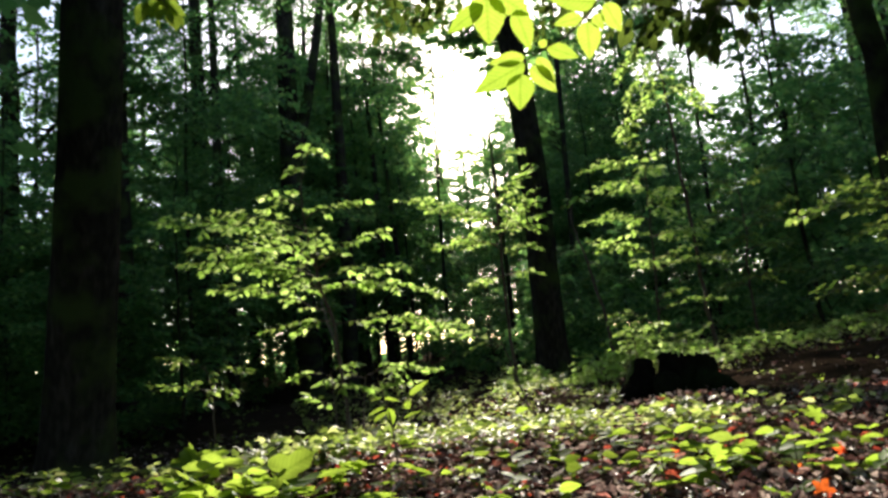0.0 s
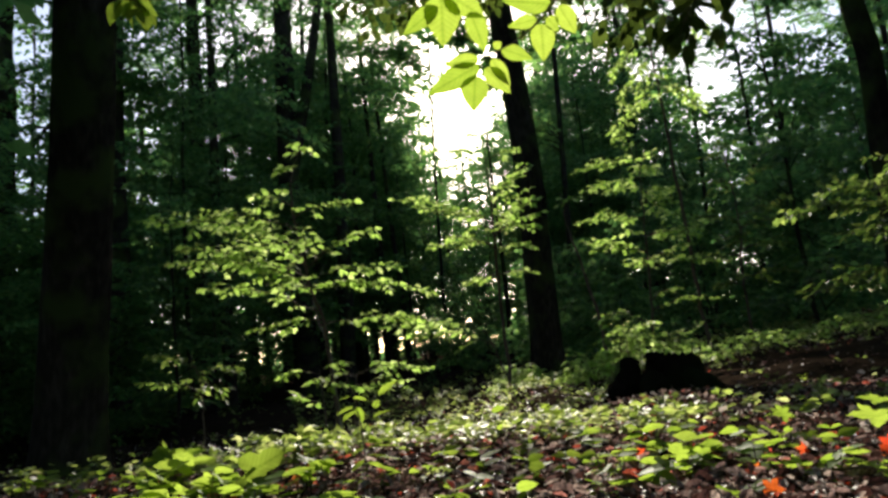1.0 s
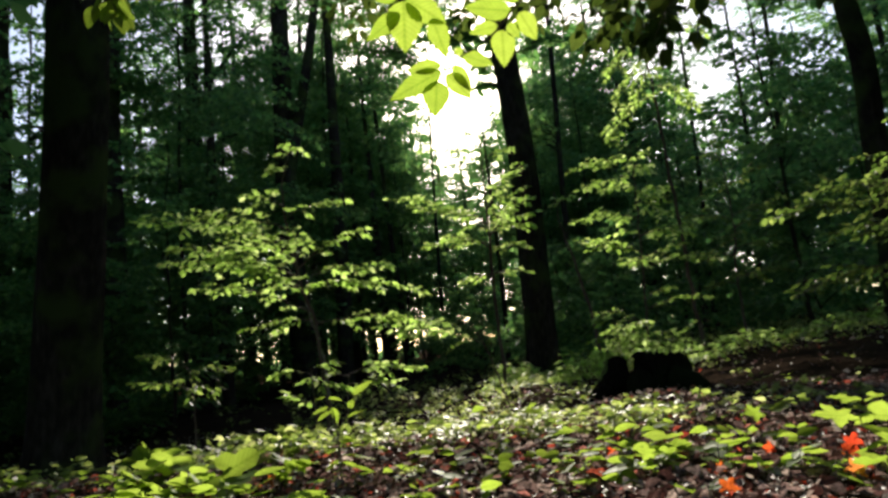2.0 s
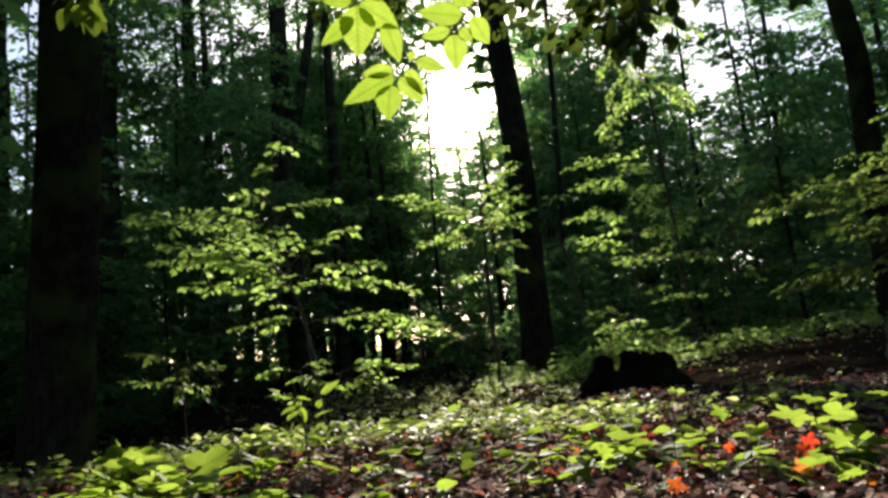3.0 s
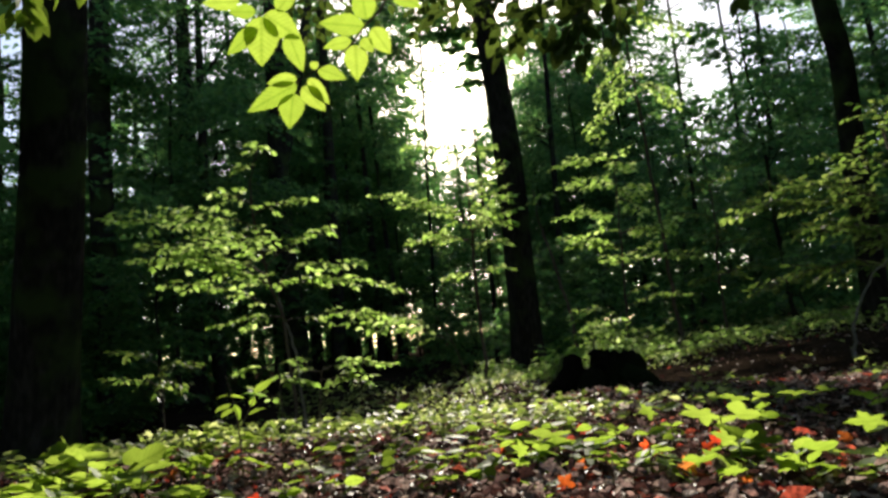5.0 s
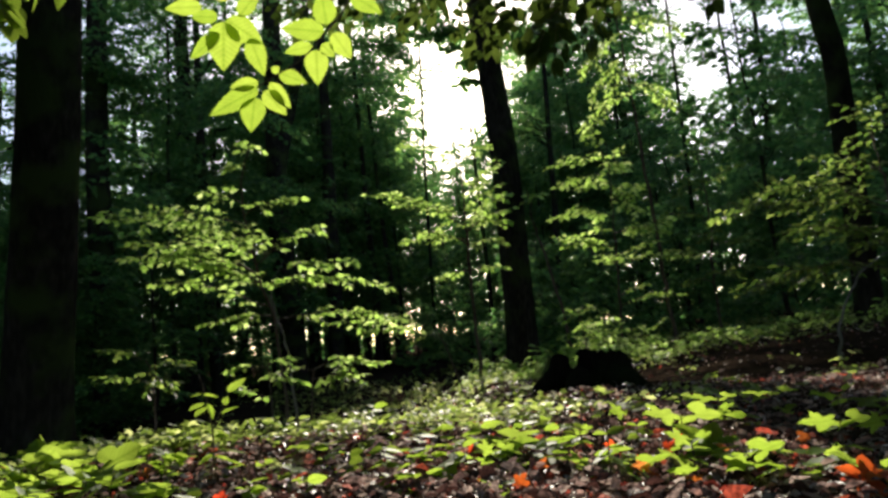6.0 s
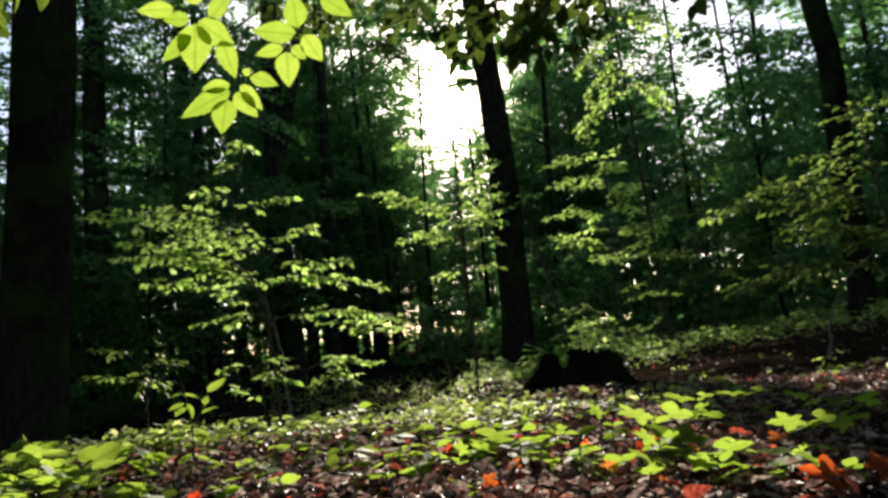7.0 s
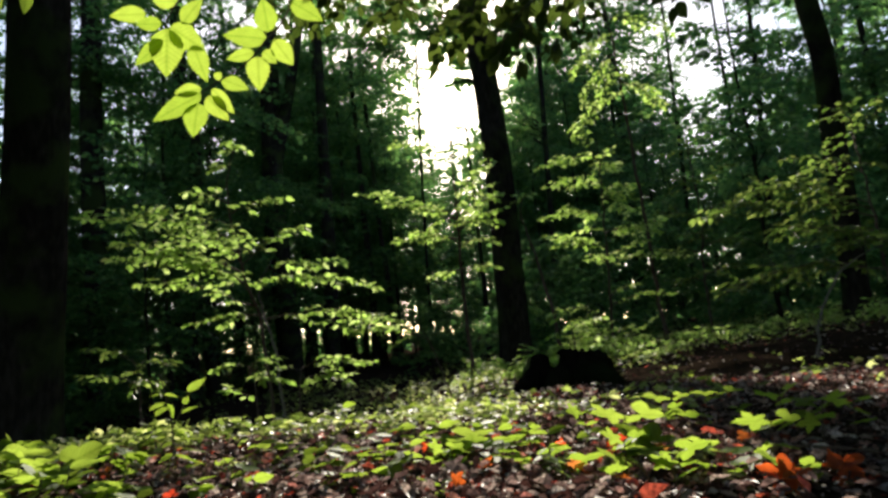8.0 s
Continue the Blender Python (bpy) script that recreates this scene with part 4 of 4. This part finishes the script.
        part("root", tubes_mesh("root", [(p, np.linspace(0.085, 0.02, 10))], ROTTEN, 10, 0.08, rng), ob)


stump()

# ---------------------------------------------------------------- beech bough hanging in front of the lens
BLADES = [leaf_blade("leaf", 0.08, w, NEAR_LEAF, 0.035, 15, fo, dr, seed=k) for k, (w, fo, dr) in enumerate([(0.052, 0.12, 0.06), (0.046, 0.2, 0.12), (0.056, 0.06, 0.02)])]


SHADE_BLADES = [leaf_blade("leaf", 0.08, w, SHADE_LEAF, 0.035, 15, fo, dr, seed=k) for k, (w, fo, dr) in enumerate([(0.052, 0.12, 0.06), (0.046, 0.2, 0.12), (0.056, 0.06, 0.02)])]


def overhanging_tree():
    o = np.array((2.5, -0.9, float(ground_height(2.5, -0.9)) - 0.05))
    ob = root("beech_tree", *o, "beech reaching bright green leaves over the path", "tree")
    rng = np.random.RandomState(21)
    tr = smooth_path([(2.5, -0.9, o[2]), (2.47, -0.88, 1.5), (2.4, -0.9, 4), (2.3, -0.8, 9)], 30)
    part("trunk", tubes_mesh("trunk", [(local(tr, o), np.linspace(0.17, 0.06, 30))], BARK, 18, 0.02, rng), ob)
    limb = smooth_path([(2.47, -0.88, 1.75), (1.9, 0.2, 1.75), (1.0, 1.15, 1.62), (0.2, 1.45, 1.52), (-0.6, 1.6, 1.55), (-1.15, 1.7, 1.62)], 30)
    part("limb", tubes_mesh("limb", [(local(limb, o), np.linspace(0.03, 0.004, 30))], TWIG, 8, 0.02, rng), ob)
    upper = smooth_path([(2.45, -0.88, 2.3), (2.3, 1.2, 2.65), (1.6, 3.0, 2.6), (0.6, 3.2, 2.62), (-0.3, 3.1, 2.6)], 24)
    part("limb", tubes_mesh("limb", [(local(upper, o), np.linspace(0.035, 0.006, 24))], TWIG, 8, 0.02, rng), ob)
    # a twig with leaves, laid out on its own hanging plane (u across, v up, millimetres)
    plane = pose(-0.105, 1.05, 0.795, 98.5, 5.6, -1.0)

    def flat(u, v, w=0.0):
        return np.array(plane @ Vector((u / 1000, v / 1000, w / 1000)))

    def twig(pts, r):
        p = smooth_path([flat(*q) for q in pts], 16)
        return part("branch", tubes_mesh("branch", [(local(p, o), np.linspace(r, r * 0.45, 16))], TWIG, 6), ob)

    def blade(br, u0, v0, u1, v1, w, lift):
        a, b = flat(u0, v0), flat(u1, v1, lift)
        ln = np.linalg.norm(b - a)
        face = np.array(plane.to_3x3() @ Vector((rng.uniform(-0.25, 0.25), rng.uniform(-0.2, 0.2), 1)))
        lf = one_leaf("leaf", BLADES[rng.randint(0, 3)], br, local(a, o), b - a, face, ln / 0.08)
        lf.scale = (1.03 * ln / 0.08, 0.8 * w / 43.0, ln / 0.08)

    b1 = twig([(260, 480, -60), (190, 260, -30), (138, 118), (109, 86), (84, 52), (50, 22), (22, 7), (-5, -10), (-17, -20)], 0.0024)
    for q in ((-15, -20, -99, -70, 42, 10), (-22, -37, -25, -100, 45, 14), (-5, -25, 36, -68, 37, 8), (-15, -10, -74, -15, 30, -12), (5, -10, 39, -52, 30, -14), (22, 7, 73, -12, 28, 6), (10, 8, 22, 19, 15, 0),
              (89, 49, 94, -13, 50, 9), (106, 81, 27, 88, 42, 5), (82, 57, 35, 42, 25, 8), (99, 59, 121, 40, 30, -8), (109, 94, 99, 153, 42, 6), (119, 79, 150, 38, 37, -14), (150, 150, 205, 120, 40, -10), (160, 190, 110, 215, 42, 4)):
        blade(b1, *q)
    b2 = twig([(120, 470, -60), (60, 300, -20), (-20, 200), (-60, 150), (-78, 118), (-82, 100)], 0.002)
    for q in ((-79, 101, -75, 11, 60, 12), (-74, 104, -8, 60, 50, 9), (-30, 70, -5, 5, 44, 6), (-84, 79, -143, 37, 36, -6), (-89, 109, -136, 109, 30, 4), (-50, 109, -15, 155, 46, 7), (-118, 128, -183, 124, 32, 5), (-60, 150, -110, 165, 40, 8), (-30, 190, 30, 170, 44, -6)):
        blade(b2, *q)
    # sprays with shade put into their leaf colour, and one reaching in over the big trunk
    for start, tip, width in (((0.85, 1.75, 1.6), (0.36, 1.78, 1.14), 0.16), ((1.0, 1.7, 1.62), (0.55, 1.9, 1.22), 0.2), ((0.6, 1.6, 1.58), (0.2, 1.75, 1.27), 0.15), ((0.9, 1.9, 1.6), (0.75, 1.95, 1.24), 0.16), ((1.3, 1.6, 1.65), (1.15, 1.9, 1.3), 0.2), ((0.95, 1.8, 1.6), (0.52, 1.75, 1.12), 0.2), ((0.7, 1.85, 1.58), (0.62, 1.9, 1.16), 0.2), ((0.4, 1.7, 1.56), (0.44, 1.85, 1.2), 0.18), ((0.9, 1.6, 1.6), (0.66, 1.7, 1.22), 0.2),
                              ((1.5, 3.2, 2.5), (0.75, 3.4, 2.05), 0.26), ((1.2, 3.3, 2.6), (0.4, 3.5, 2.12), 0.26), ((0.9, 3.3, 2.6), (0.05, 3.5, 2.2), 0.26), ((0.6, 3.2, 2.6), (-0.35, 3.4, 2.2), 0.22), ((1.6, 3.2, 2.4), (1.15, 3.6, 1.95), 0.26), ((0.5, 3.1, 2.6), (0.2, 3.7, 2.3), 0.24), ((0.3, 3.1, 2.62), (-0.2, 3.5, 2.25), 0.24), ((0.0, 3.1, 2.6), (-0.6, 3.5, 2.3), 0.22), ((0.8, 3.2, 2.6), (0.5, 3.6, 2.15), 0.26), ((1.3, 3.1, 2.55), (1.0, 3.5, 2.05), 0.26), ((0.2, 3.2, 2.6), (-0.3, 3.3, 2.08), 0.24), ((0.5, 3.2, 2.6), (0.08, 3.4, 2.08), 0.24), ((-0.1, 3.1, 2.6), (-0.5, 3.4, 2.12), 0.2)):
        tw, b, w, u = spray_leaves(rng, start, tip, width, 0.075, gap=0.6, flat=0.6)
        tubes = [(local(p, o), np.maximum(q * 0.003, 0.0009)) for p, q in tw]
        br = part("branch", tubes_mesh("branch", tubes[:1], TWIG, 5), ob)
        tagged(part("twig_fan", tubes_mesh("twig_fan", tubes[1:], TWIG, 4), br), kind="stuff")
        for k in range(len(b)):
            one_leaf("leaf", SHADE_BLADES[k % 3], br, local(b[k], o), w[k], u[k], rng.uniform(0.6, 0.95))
    for start, tip, width in (((-1.1, 1.68, 1.6), (-0.93, 1.58, 1.25), 0.10), ((-0.75, 1.62, 1.56), (-1.0, 1.6, 1.3), 0.1)):
        tw, b, w, u = spray_leaves(rng, start, tip, width, 0.07, gap=0.8, flat=0.6)
        tubes = [(local(p, o), np.maximum(q * 0.003, 0.0009)) for p, q in tw]
        br = part("branch", tubes_mesh("branch", tubes[:1], TWIG, 5), ob)
        tagged(part("twig_fan", tubes_mesh("twig_fan", tubes[1:], TWIG, 4), br), kind="stuff")
        for k in range(len(b)):
            one_leaf("leaf", BLADES[k % 3], br, local(b[k], o), w[k] + np.array((0, 0, -0.5)), u[k] + np.array((0, -0.8, 0)), rng.uniform(0.7, 1.0))


overhanging_tree()

# ---------------------------------------------------------------- plants on the forest floor
LOBED = [lobed_blade("leaf", 0.08, NEAR_LEAF, lb, cu, seed=k) for k, (lb, cu) in enumerate([(3, 0.15), (5, 0.2), (3, 0.3)])]


def seedling(x, y, height, count, leaf, seed, label, blades=BLADES, name="beech_seedling", face=0.15):
    rng = np.random.RandomState(seed)
    z = float(ground_height(x, y)) - 0.01
    ob = root(name, x, y, z, label, "seedling", "seedlings")
    lean = rng.normal(0, 0.12, 2)
    st = smooth_path([(0, 0, 0), (lean[0] * height * 0.4, lean[1] * height * 0.4, height * 0.5), (lean[0] * height, lean[1] * height, height)], 8)
    part("stem", tubes_mesh("stem", [(st, np.linspace(0.0022, 0.0011, 8))], TWIG, 5), ob)
    for k in range(count):
        g = 1.0 if k < 2 else rng.uniform(0.45, 1.0)
        p = st[int(g * 7)]
        a = k * 2.4 + rng.uniform(-0.4, 0.4)
        d = np.array((math.cos(a), math.sin(a), rng.uniform(-0.25, 0.35)))
        one_leaf("leaf", blades[k % 3], ob, p, d, (rng.normal(0, 0.4), rng.normal(face, 0.45), 1), leaf / 0.08 * rng.uniform(0.7, 1.15))
    return ob


def upright_seedling():
    """A knee-high seedling: a leaning stem, one side shoot, nine leaves (millimetres from its foot, across and up)."""
    x, y = -0.445, 1.66
    ob = root("beech_seedling", x, y, float(ground_height(x, y)) - 0.01, "upright beech seedling with broad sunlit leaves", "seedling", "seedlings")
    up = 1.16
    shape = lambda u, v, d=0: (u / 1000, d / 1000, v * up / 1000 + 0.03)
    part("stem", tubes_mesh("stem", [(smooth_path([(0, 0, 0), shape(-5, 90), shape(-18, 160), shape(-34, 212)], 12), np.linspace(0.0028, 0.0012, 12))], TWIG, 6), ob)
    part("side_shoot", tubes_mesh("side_shoot", [(smooth_path([shape(-6, 85), shape(28, 135, -8), shape(45, 166, -10)], 8), np.linspace(0.0016, 0.0009, 8))], TWIG, 5), ob)
    rng = np.random.RandomState(17)
    for k, (u0, v0, u1, v1, w) in enumerate([(-25, 168, -66, 163, 0.8), (-22, 165, 26, 158, 0.9), (-22, 148, -78, 128, 0.9), (-18, 138, -66, 112, 0.75), (-12, 145, 2, 100, 0.9), (30, 140, 48, 166, 0.6), (44, 166, 106, 206, 0.95), (25, 120, 82, 142, 1.0), (8, 105, 52, 98, 0.8),
                                                 (5, 70, 60, 78, 1.0), (8, 60, 95, 66, 1.0), (4, 45, 70, 38, 1.0), (20, 40, 110, 30, 1.0), (2, 30, 62, 8, 1.0), (60, 70, 120, 58, 0.9), (10, 85, 45, 60, 0.9), (-4, 60, -48, 45, 0.8), (30, 20, 100, -2, 1.0), (-2, 35, -50, 12, 0.8)]):
        a, b = Vector(shape(u0, v0, -8)), Vector(shape(u1, v1, rng.uniform(-30, 20)))
        one_leaf("leaf", BLADES[k % 3], ob, a, b - a, (rng.normal(0, 0.3), rng.uniform(0.1, 0.6), 1), (b - a).length / 0.08 * (0.7 + 0.3 * w) * 0.78)


upright_seedling()
for k, (x, y, h, c, lf) in enumerate([(0.58, 1.1, 0.085, 5, 0.075), (0.75, 1.06, 0.06, 6, 0.075), (0.87, 1.15, 0.1, 5, 0.07), (1.02, 1.25, 0.11, 5, 0.07), (0.48, 1.12, 0.05, 4, 0.07), (0.98, 1.62, 0.11, 4, 0.06),
                                      (-0.78, 1.4, 0.07, 7, 0.08), (-0.7, 1.5, 0.08, 7, 0.08), (-0.86, 1.3, 0.05, 6, 0.08), (0.26, 1.42, 0.06, 6, 0.07), (0.46, 1.4, 0.09, 3, 0.06), (0.25, 1.15, 0.03, 4, 0.075), (-0.6, 1.35, 0.06, 6, 0.07), (-1.0, 1.5, 0.08, 7, 0.08), (-0.72, 1.32, 0.09, 7, 0.072), (-0.62, 1.46, 0.1, 7, 0.07), (-0.9, 1.44, 0.1, 7, 0.072), (-0.8, 1.56, 0.11, 7, 0.07), (-0.5, 1.38, 0.06, 5, 0.08), (0.66, 1.02, 0.07, 5, 0.075), (0.82, 0.98, 0.05, 4, 0.08), (0.15, 1.3, 0.05, 5, 0.06), (-0.95, 1.66, 0.1, 8, 0.09), (-0.84, 1.74, 0.09, 7, 0.085), (-0.74, 1.82, 0.08, 7, 0.08), (-1.02, 1.9, 0.1, 8, 0.085), (-0.58, 1.7, 0.07, 6, 0.08),
                                      (0.66, 1.34, 0.11, 3, 0.1), (0.7, 1.2, 0.045, 4, 0.115), (0.6, 1.24, 0.04, 3, 0.115), (0.93, 1.42, 0.13, 2, 0.08), (1.0, 1.36, 0.12, 3, 0.08), (1.12, 1.3, 0.1, 4, 0.07), (0.26, 1.6, 0.06, 4, 0.11), (0.33, 1.58, 0.05, 4, 0.1), (0.62, 1.72, 0.1, 2, 0.08), (0.87, 1.66, 0.11, 3, 0.08), (0.8, 1.5, 0.09, 4, 0.07), (0.45, 1.3, 0.04, 4, 0.09),
                                      (-0.98, 1.82, 0.1, 6, 0.12), (-0.88, 1.6, 0.08, 6, 0.115), (-0.76, 1.68, 0.07, 5, 0.11)]):
    if x > 0.2 or k > 21:
        seedling(x, y, h, c, lf * (1.1 if lf > 0.095 else 0.9), 310 + k, "fresh maple seedling with lobed sunlit leaves", LOBED, "maple_seedling", 0.6 if x > 0 else 0.2)
    else:
        seedling(x, y, h, c, lf, 310 + k, "fresh green seedling standing in fallen leaves")


def plant_density(x, y):
    clump = 0.5 + 0.5 * math.sin(2.1 * x + 0.7 * y + 0.5) * math.sin(1.7 * y - 0.8 * x)
    d = 0.25 + 0.75 * clump
    if x < 0.1 * y:
        d = 0.55 + 0.45 * clump
    if y > 6.3 and x > 0.8:
        return 0.5 + 0.5 * clump
    if y < 2.0 and x > -0.35 * y:
        d *= 0.55 + 0.4 * (clump > 0.45)
    if x < -0.26 * y and y > 2.4:
        d *= 0.12
    if x > 0.25 * y + 0.05:
        d *= 0.2
    if x < -1.12 and y < 3:
        d *= 0.3
    if 2.7 < y < 4.7 and 0.25 * y - 0.3 < x < 0.36 * y + 0.12:
        return 0.0
    if x > 0.3 * y + 0.6 and 2.4 < y < 6.0:
        d *= 0.25
    return d


rng = np.random.RandomState(77)
made = 0
while made < 150:
    y = 1.25 + 2.6 * rng.uniform() ** 1.3
    x = rng.uniform(-0.8 * y - 0.2, 0.8 * y + 0.2)
    if rng.uniform() > plant_density(x, y):
        continue
    seedling(x, y, rng.uniform(0.03, 0.1), rng.randint(4, 9), rng.uniform(0.03, 0.055), 400 + made, "small green seedling among brown fallen leaves")
    made += 1

B, W, U = [], [], []
while len(B) < 22500:
    y = 2.0 + 19 * rng.uniform() ** 1.6
    x = rng.uniform(-0.75 * y - 0.5, 0.8 * y + 0.5)
    if len(B) > 20000:
        x, y = rng.uniform(-8, 9), rng.uniform(-5, 10)
    if rng.uniform() > plant_density(x, y) or math.hypot(x - 1.1, y - 4.05) < 0.42:
        continue
    h = rng.uniform(0.02, 0.09) + (0.14 * rng.uniform() if y > 6.3 else 0)
    z = float(ground_height(x, y))
    for k in range(rng.randint(3, 7)):
        a = rng.uniform(0, 6.28)
        B.append((x + rng.normal(0, 0.02), y + rng.normal(0, 0.02), z + h * rng.uniform(0.6, 1.1)))
        W.append((math.cos(a), math.sin(a), rng.uniform(-0.2, 0.35)))
        U.append((rng.normal(0, 0.65), rng.normal(0.25, 0.65), 1))
size = rng.uniform(0.018, 0.046, len(B)) * (1 + np.clip((np.array(B)[:, 1] - 6) / 6, 0, 0.9))
B, W, U = np.array(B), np.array(W), np.array(U)
lobed = np.sin(2.7 * B[:, 0] + 1.9 * B[:, 1]) + 0.6 * np.sin(5.3 * B[:, 0] - 3.1 * B[:, 1]) > 0.25
for which, shape, across, words in ((~lobed, LEAF_LONG, 0.62, "low green beech seedlings covering the forest floor"), (lobed, LEAF_LOBED, 0.9, "low green maple seedlings covering the forest floor")):
    tagged(new("ground_plants", leaves_mesh("ground_plants", B[which], W[which], U[which], size[which], size[which] * across, GROUND_LEAF, shape)), words, "plants", kind="stuff")

# ---------------------------------------------------------------- fallen leaves
near, wide, around = 34000, 20000, 5000
n = near + wide + around
y = np.concatenate([0.55 + 3.0 * rng.uniform(0, 1, near) ** 1.25, rng.uniform(-4, 12, wide), rng.normal(-0.2, 0.9, around)])
x = np.concatenate([rng.uniform(-1, 1, near) * (0.8 * y[:near] + 0.5) + 0.1, rng.uniform(-7.5, 8.5, wide), rng.normal(0.2, 1.6, around)])
edge = np.random.RandomState(77)
fringe = (np.arange(n) < near) & (y < 0.9)
y = np.where(fringe, y - edge.exponential(0.45, n), y)
x = np.where(fringe, x + edge.normal(0, 0.35, n), x)
z = ground_height(x, y) + rng.uniform(0.0, 0.03, n)
bare = (y > 2.9) & (y < 6.4) & (x > 0.3 * y + 0.1) & (rng.uniform(0, 1, n) < 0.6)
inner = (y > 0.9) & (y < 1.3) & (x > -0.4) & (x < 0.85)
near_spots = np.nonzero(inner)[0][:290]
rest = np.ones(n, bool)
rest[near_spots] = False
rest &= ~bare
a = rng.uniform(0, 6.28, n)
way = np.stack([np.cos(a), np.sin(a), rng.normal(0, 0.3, n)], -1)
up = rng.normal(0, 1.15, (n, 3)) * (1, 1, 0.2) + (0, 0, 0.8)
size = (0.011 + 0.032 * rng.uniform(0, 1, n) ** 1.8) * np.where(np.arange(n) < near, 0.9, 1.4)
pos = np.stack([x, y, z], -1)
wide_of = size * rng.uniform(0.3, 0.75, n)
close = rest & (np.arange(n) < near)
litter = new("leaf_litter", leaves_mesh("leaf_litter", pos[close], way[close], up[close], size[close], wide_of[close], LITTER_LEAF, LEAF_CURLED, True))
tagged(litter, "red-brown fallen beech leaves, some pale in the sun", "leaf litter", kind="stuff")
apart = rest & (np.arange(n) >= near)
tagged(new("leaf_litter", leaves_mesh("leaf_litter", pos[apart], way[apart], up[apart], size[apart], wide_of[apart], LITTER_LEAF)),
       "brown fallen leaves thinly covering the dark forest floor", "leaf litter", kind="stuff")
FALLEN = [leaf_blade("fallen_leaf", 0.07, w, LITTER_LEAF, 0.03, 8, fo, dr, cu, seed=90 + k) for k, (w, fo, dr, cu) in
          enumerate([(0.05, 0.3, 0.1, 0.3), (0.045, 0.6, -0.2, 0.5), (0.05, 0.1, 0.3, 0.6), (0.048, -0.4, -0.25, 0.4), (0.042, 0.9, 0.1, 0.2)])]
for k in near_spots:
    one_leaf("fallen_leaf", FALLEN[k % 5], litter, pos[k], way[k], up[k], max(size[k], 0.018) / 0.07)
for k in range(60):
    p = (rng.uniform(-2, 2.5), rng.uniform(1.0, 4.5))
    d = rng.uniform(0, 6.28)
    ln = rng.uniform(0.06, 0.25)
    q = (p[0] + ln * math.cos(d), p[1] + ln * math.sin(d))
    pts = [(s0, s1, float(ground_height(s0, s1)) + 0.02 + h) for (s0, s1), h in ((p, 0), (((p[0] + q[0]) / 2 + 0.01, (p[1] + q[1]) / 2), rng.uniform(0, 0.02)), (q, rng.uniform(-0.01, 0.03)))]
    c = pts[0]
    tw = root("fallen_twig", *c, "thin dry twig lying on fallen leaves", "twig", "fallen twigs")
    part("stick", tubes_mesh("stick", [(local(smooth_path(pts, 7), c), np.linspace(0.004, 0.0015, 7))], TWIG, 5), tw)

RED_LEAF = [lobed_blade("fallen_maple_leaf", 0.085, MAPLE_LEAF, 5, cu, seed=20 + k) for k, cu in enumerate((0.3, 0.45, 0.6))]
rng = np.random.RandomState(31)
for k, (x, y, sc) in enumerate([(0.63, 1.37, 0.55), (0.66, 1.40, 0.45), (0.61, 1.34, 0.4), (0.82, 0.94, 0.95), (0.86, 0.97, 0.8), (0.76, 0.96, 0.6), (0.70, 1.25, 0.4), (0.42, 1.2, 0.4), (0.36, 1.32, 0.35), (0.5, 1.12, 0.45),
                                (-0.3, 1.32, 0.4), (-0.62, 1.64, 0.45), (0.27, 1.12, 0.4), (-0.05, 1.18, 0.35), (0.55, 1.5, 0.35), (0.2, 1.6, 0.35), (0.9, 1.3, 0.45), (0.58, 1.08, 0.4)]):
    leaf_ob = new("fallen_maple_leaf", RED_LEAF[k % 3])
    leaf_ob.matrix_world = Matrix.Translation((x, y, float(ground_height(x, y)) + 0.022)) @ Euler((rng.uniform(0.25, 1.05), rng.uniform(-0.35, 0.35), 0)).to_matrix().to_4x4() @ Matrix.Rotation(rng.uniform(0, 6.28), 4, "Z") @ Matrix.Scale(sc, 4)
    tagged(leaf_ob, "curled orange-red maple leaf lying on brown litter", "fallen leaf", "fallen maple leaves")
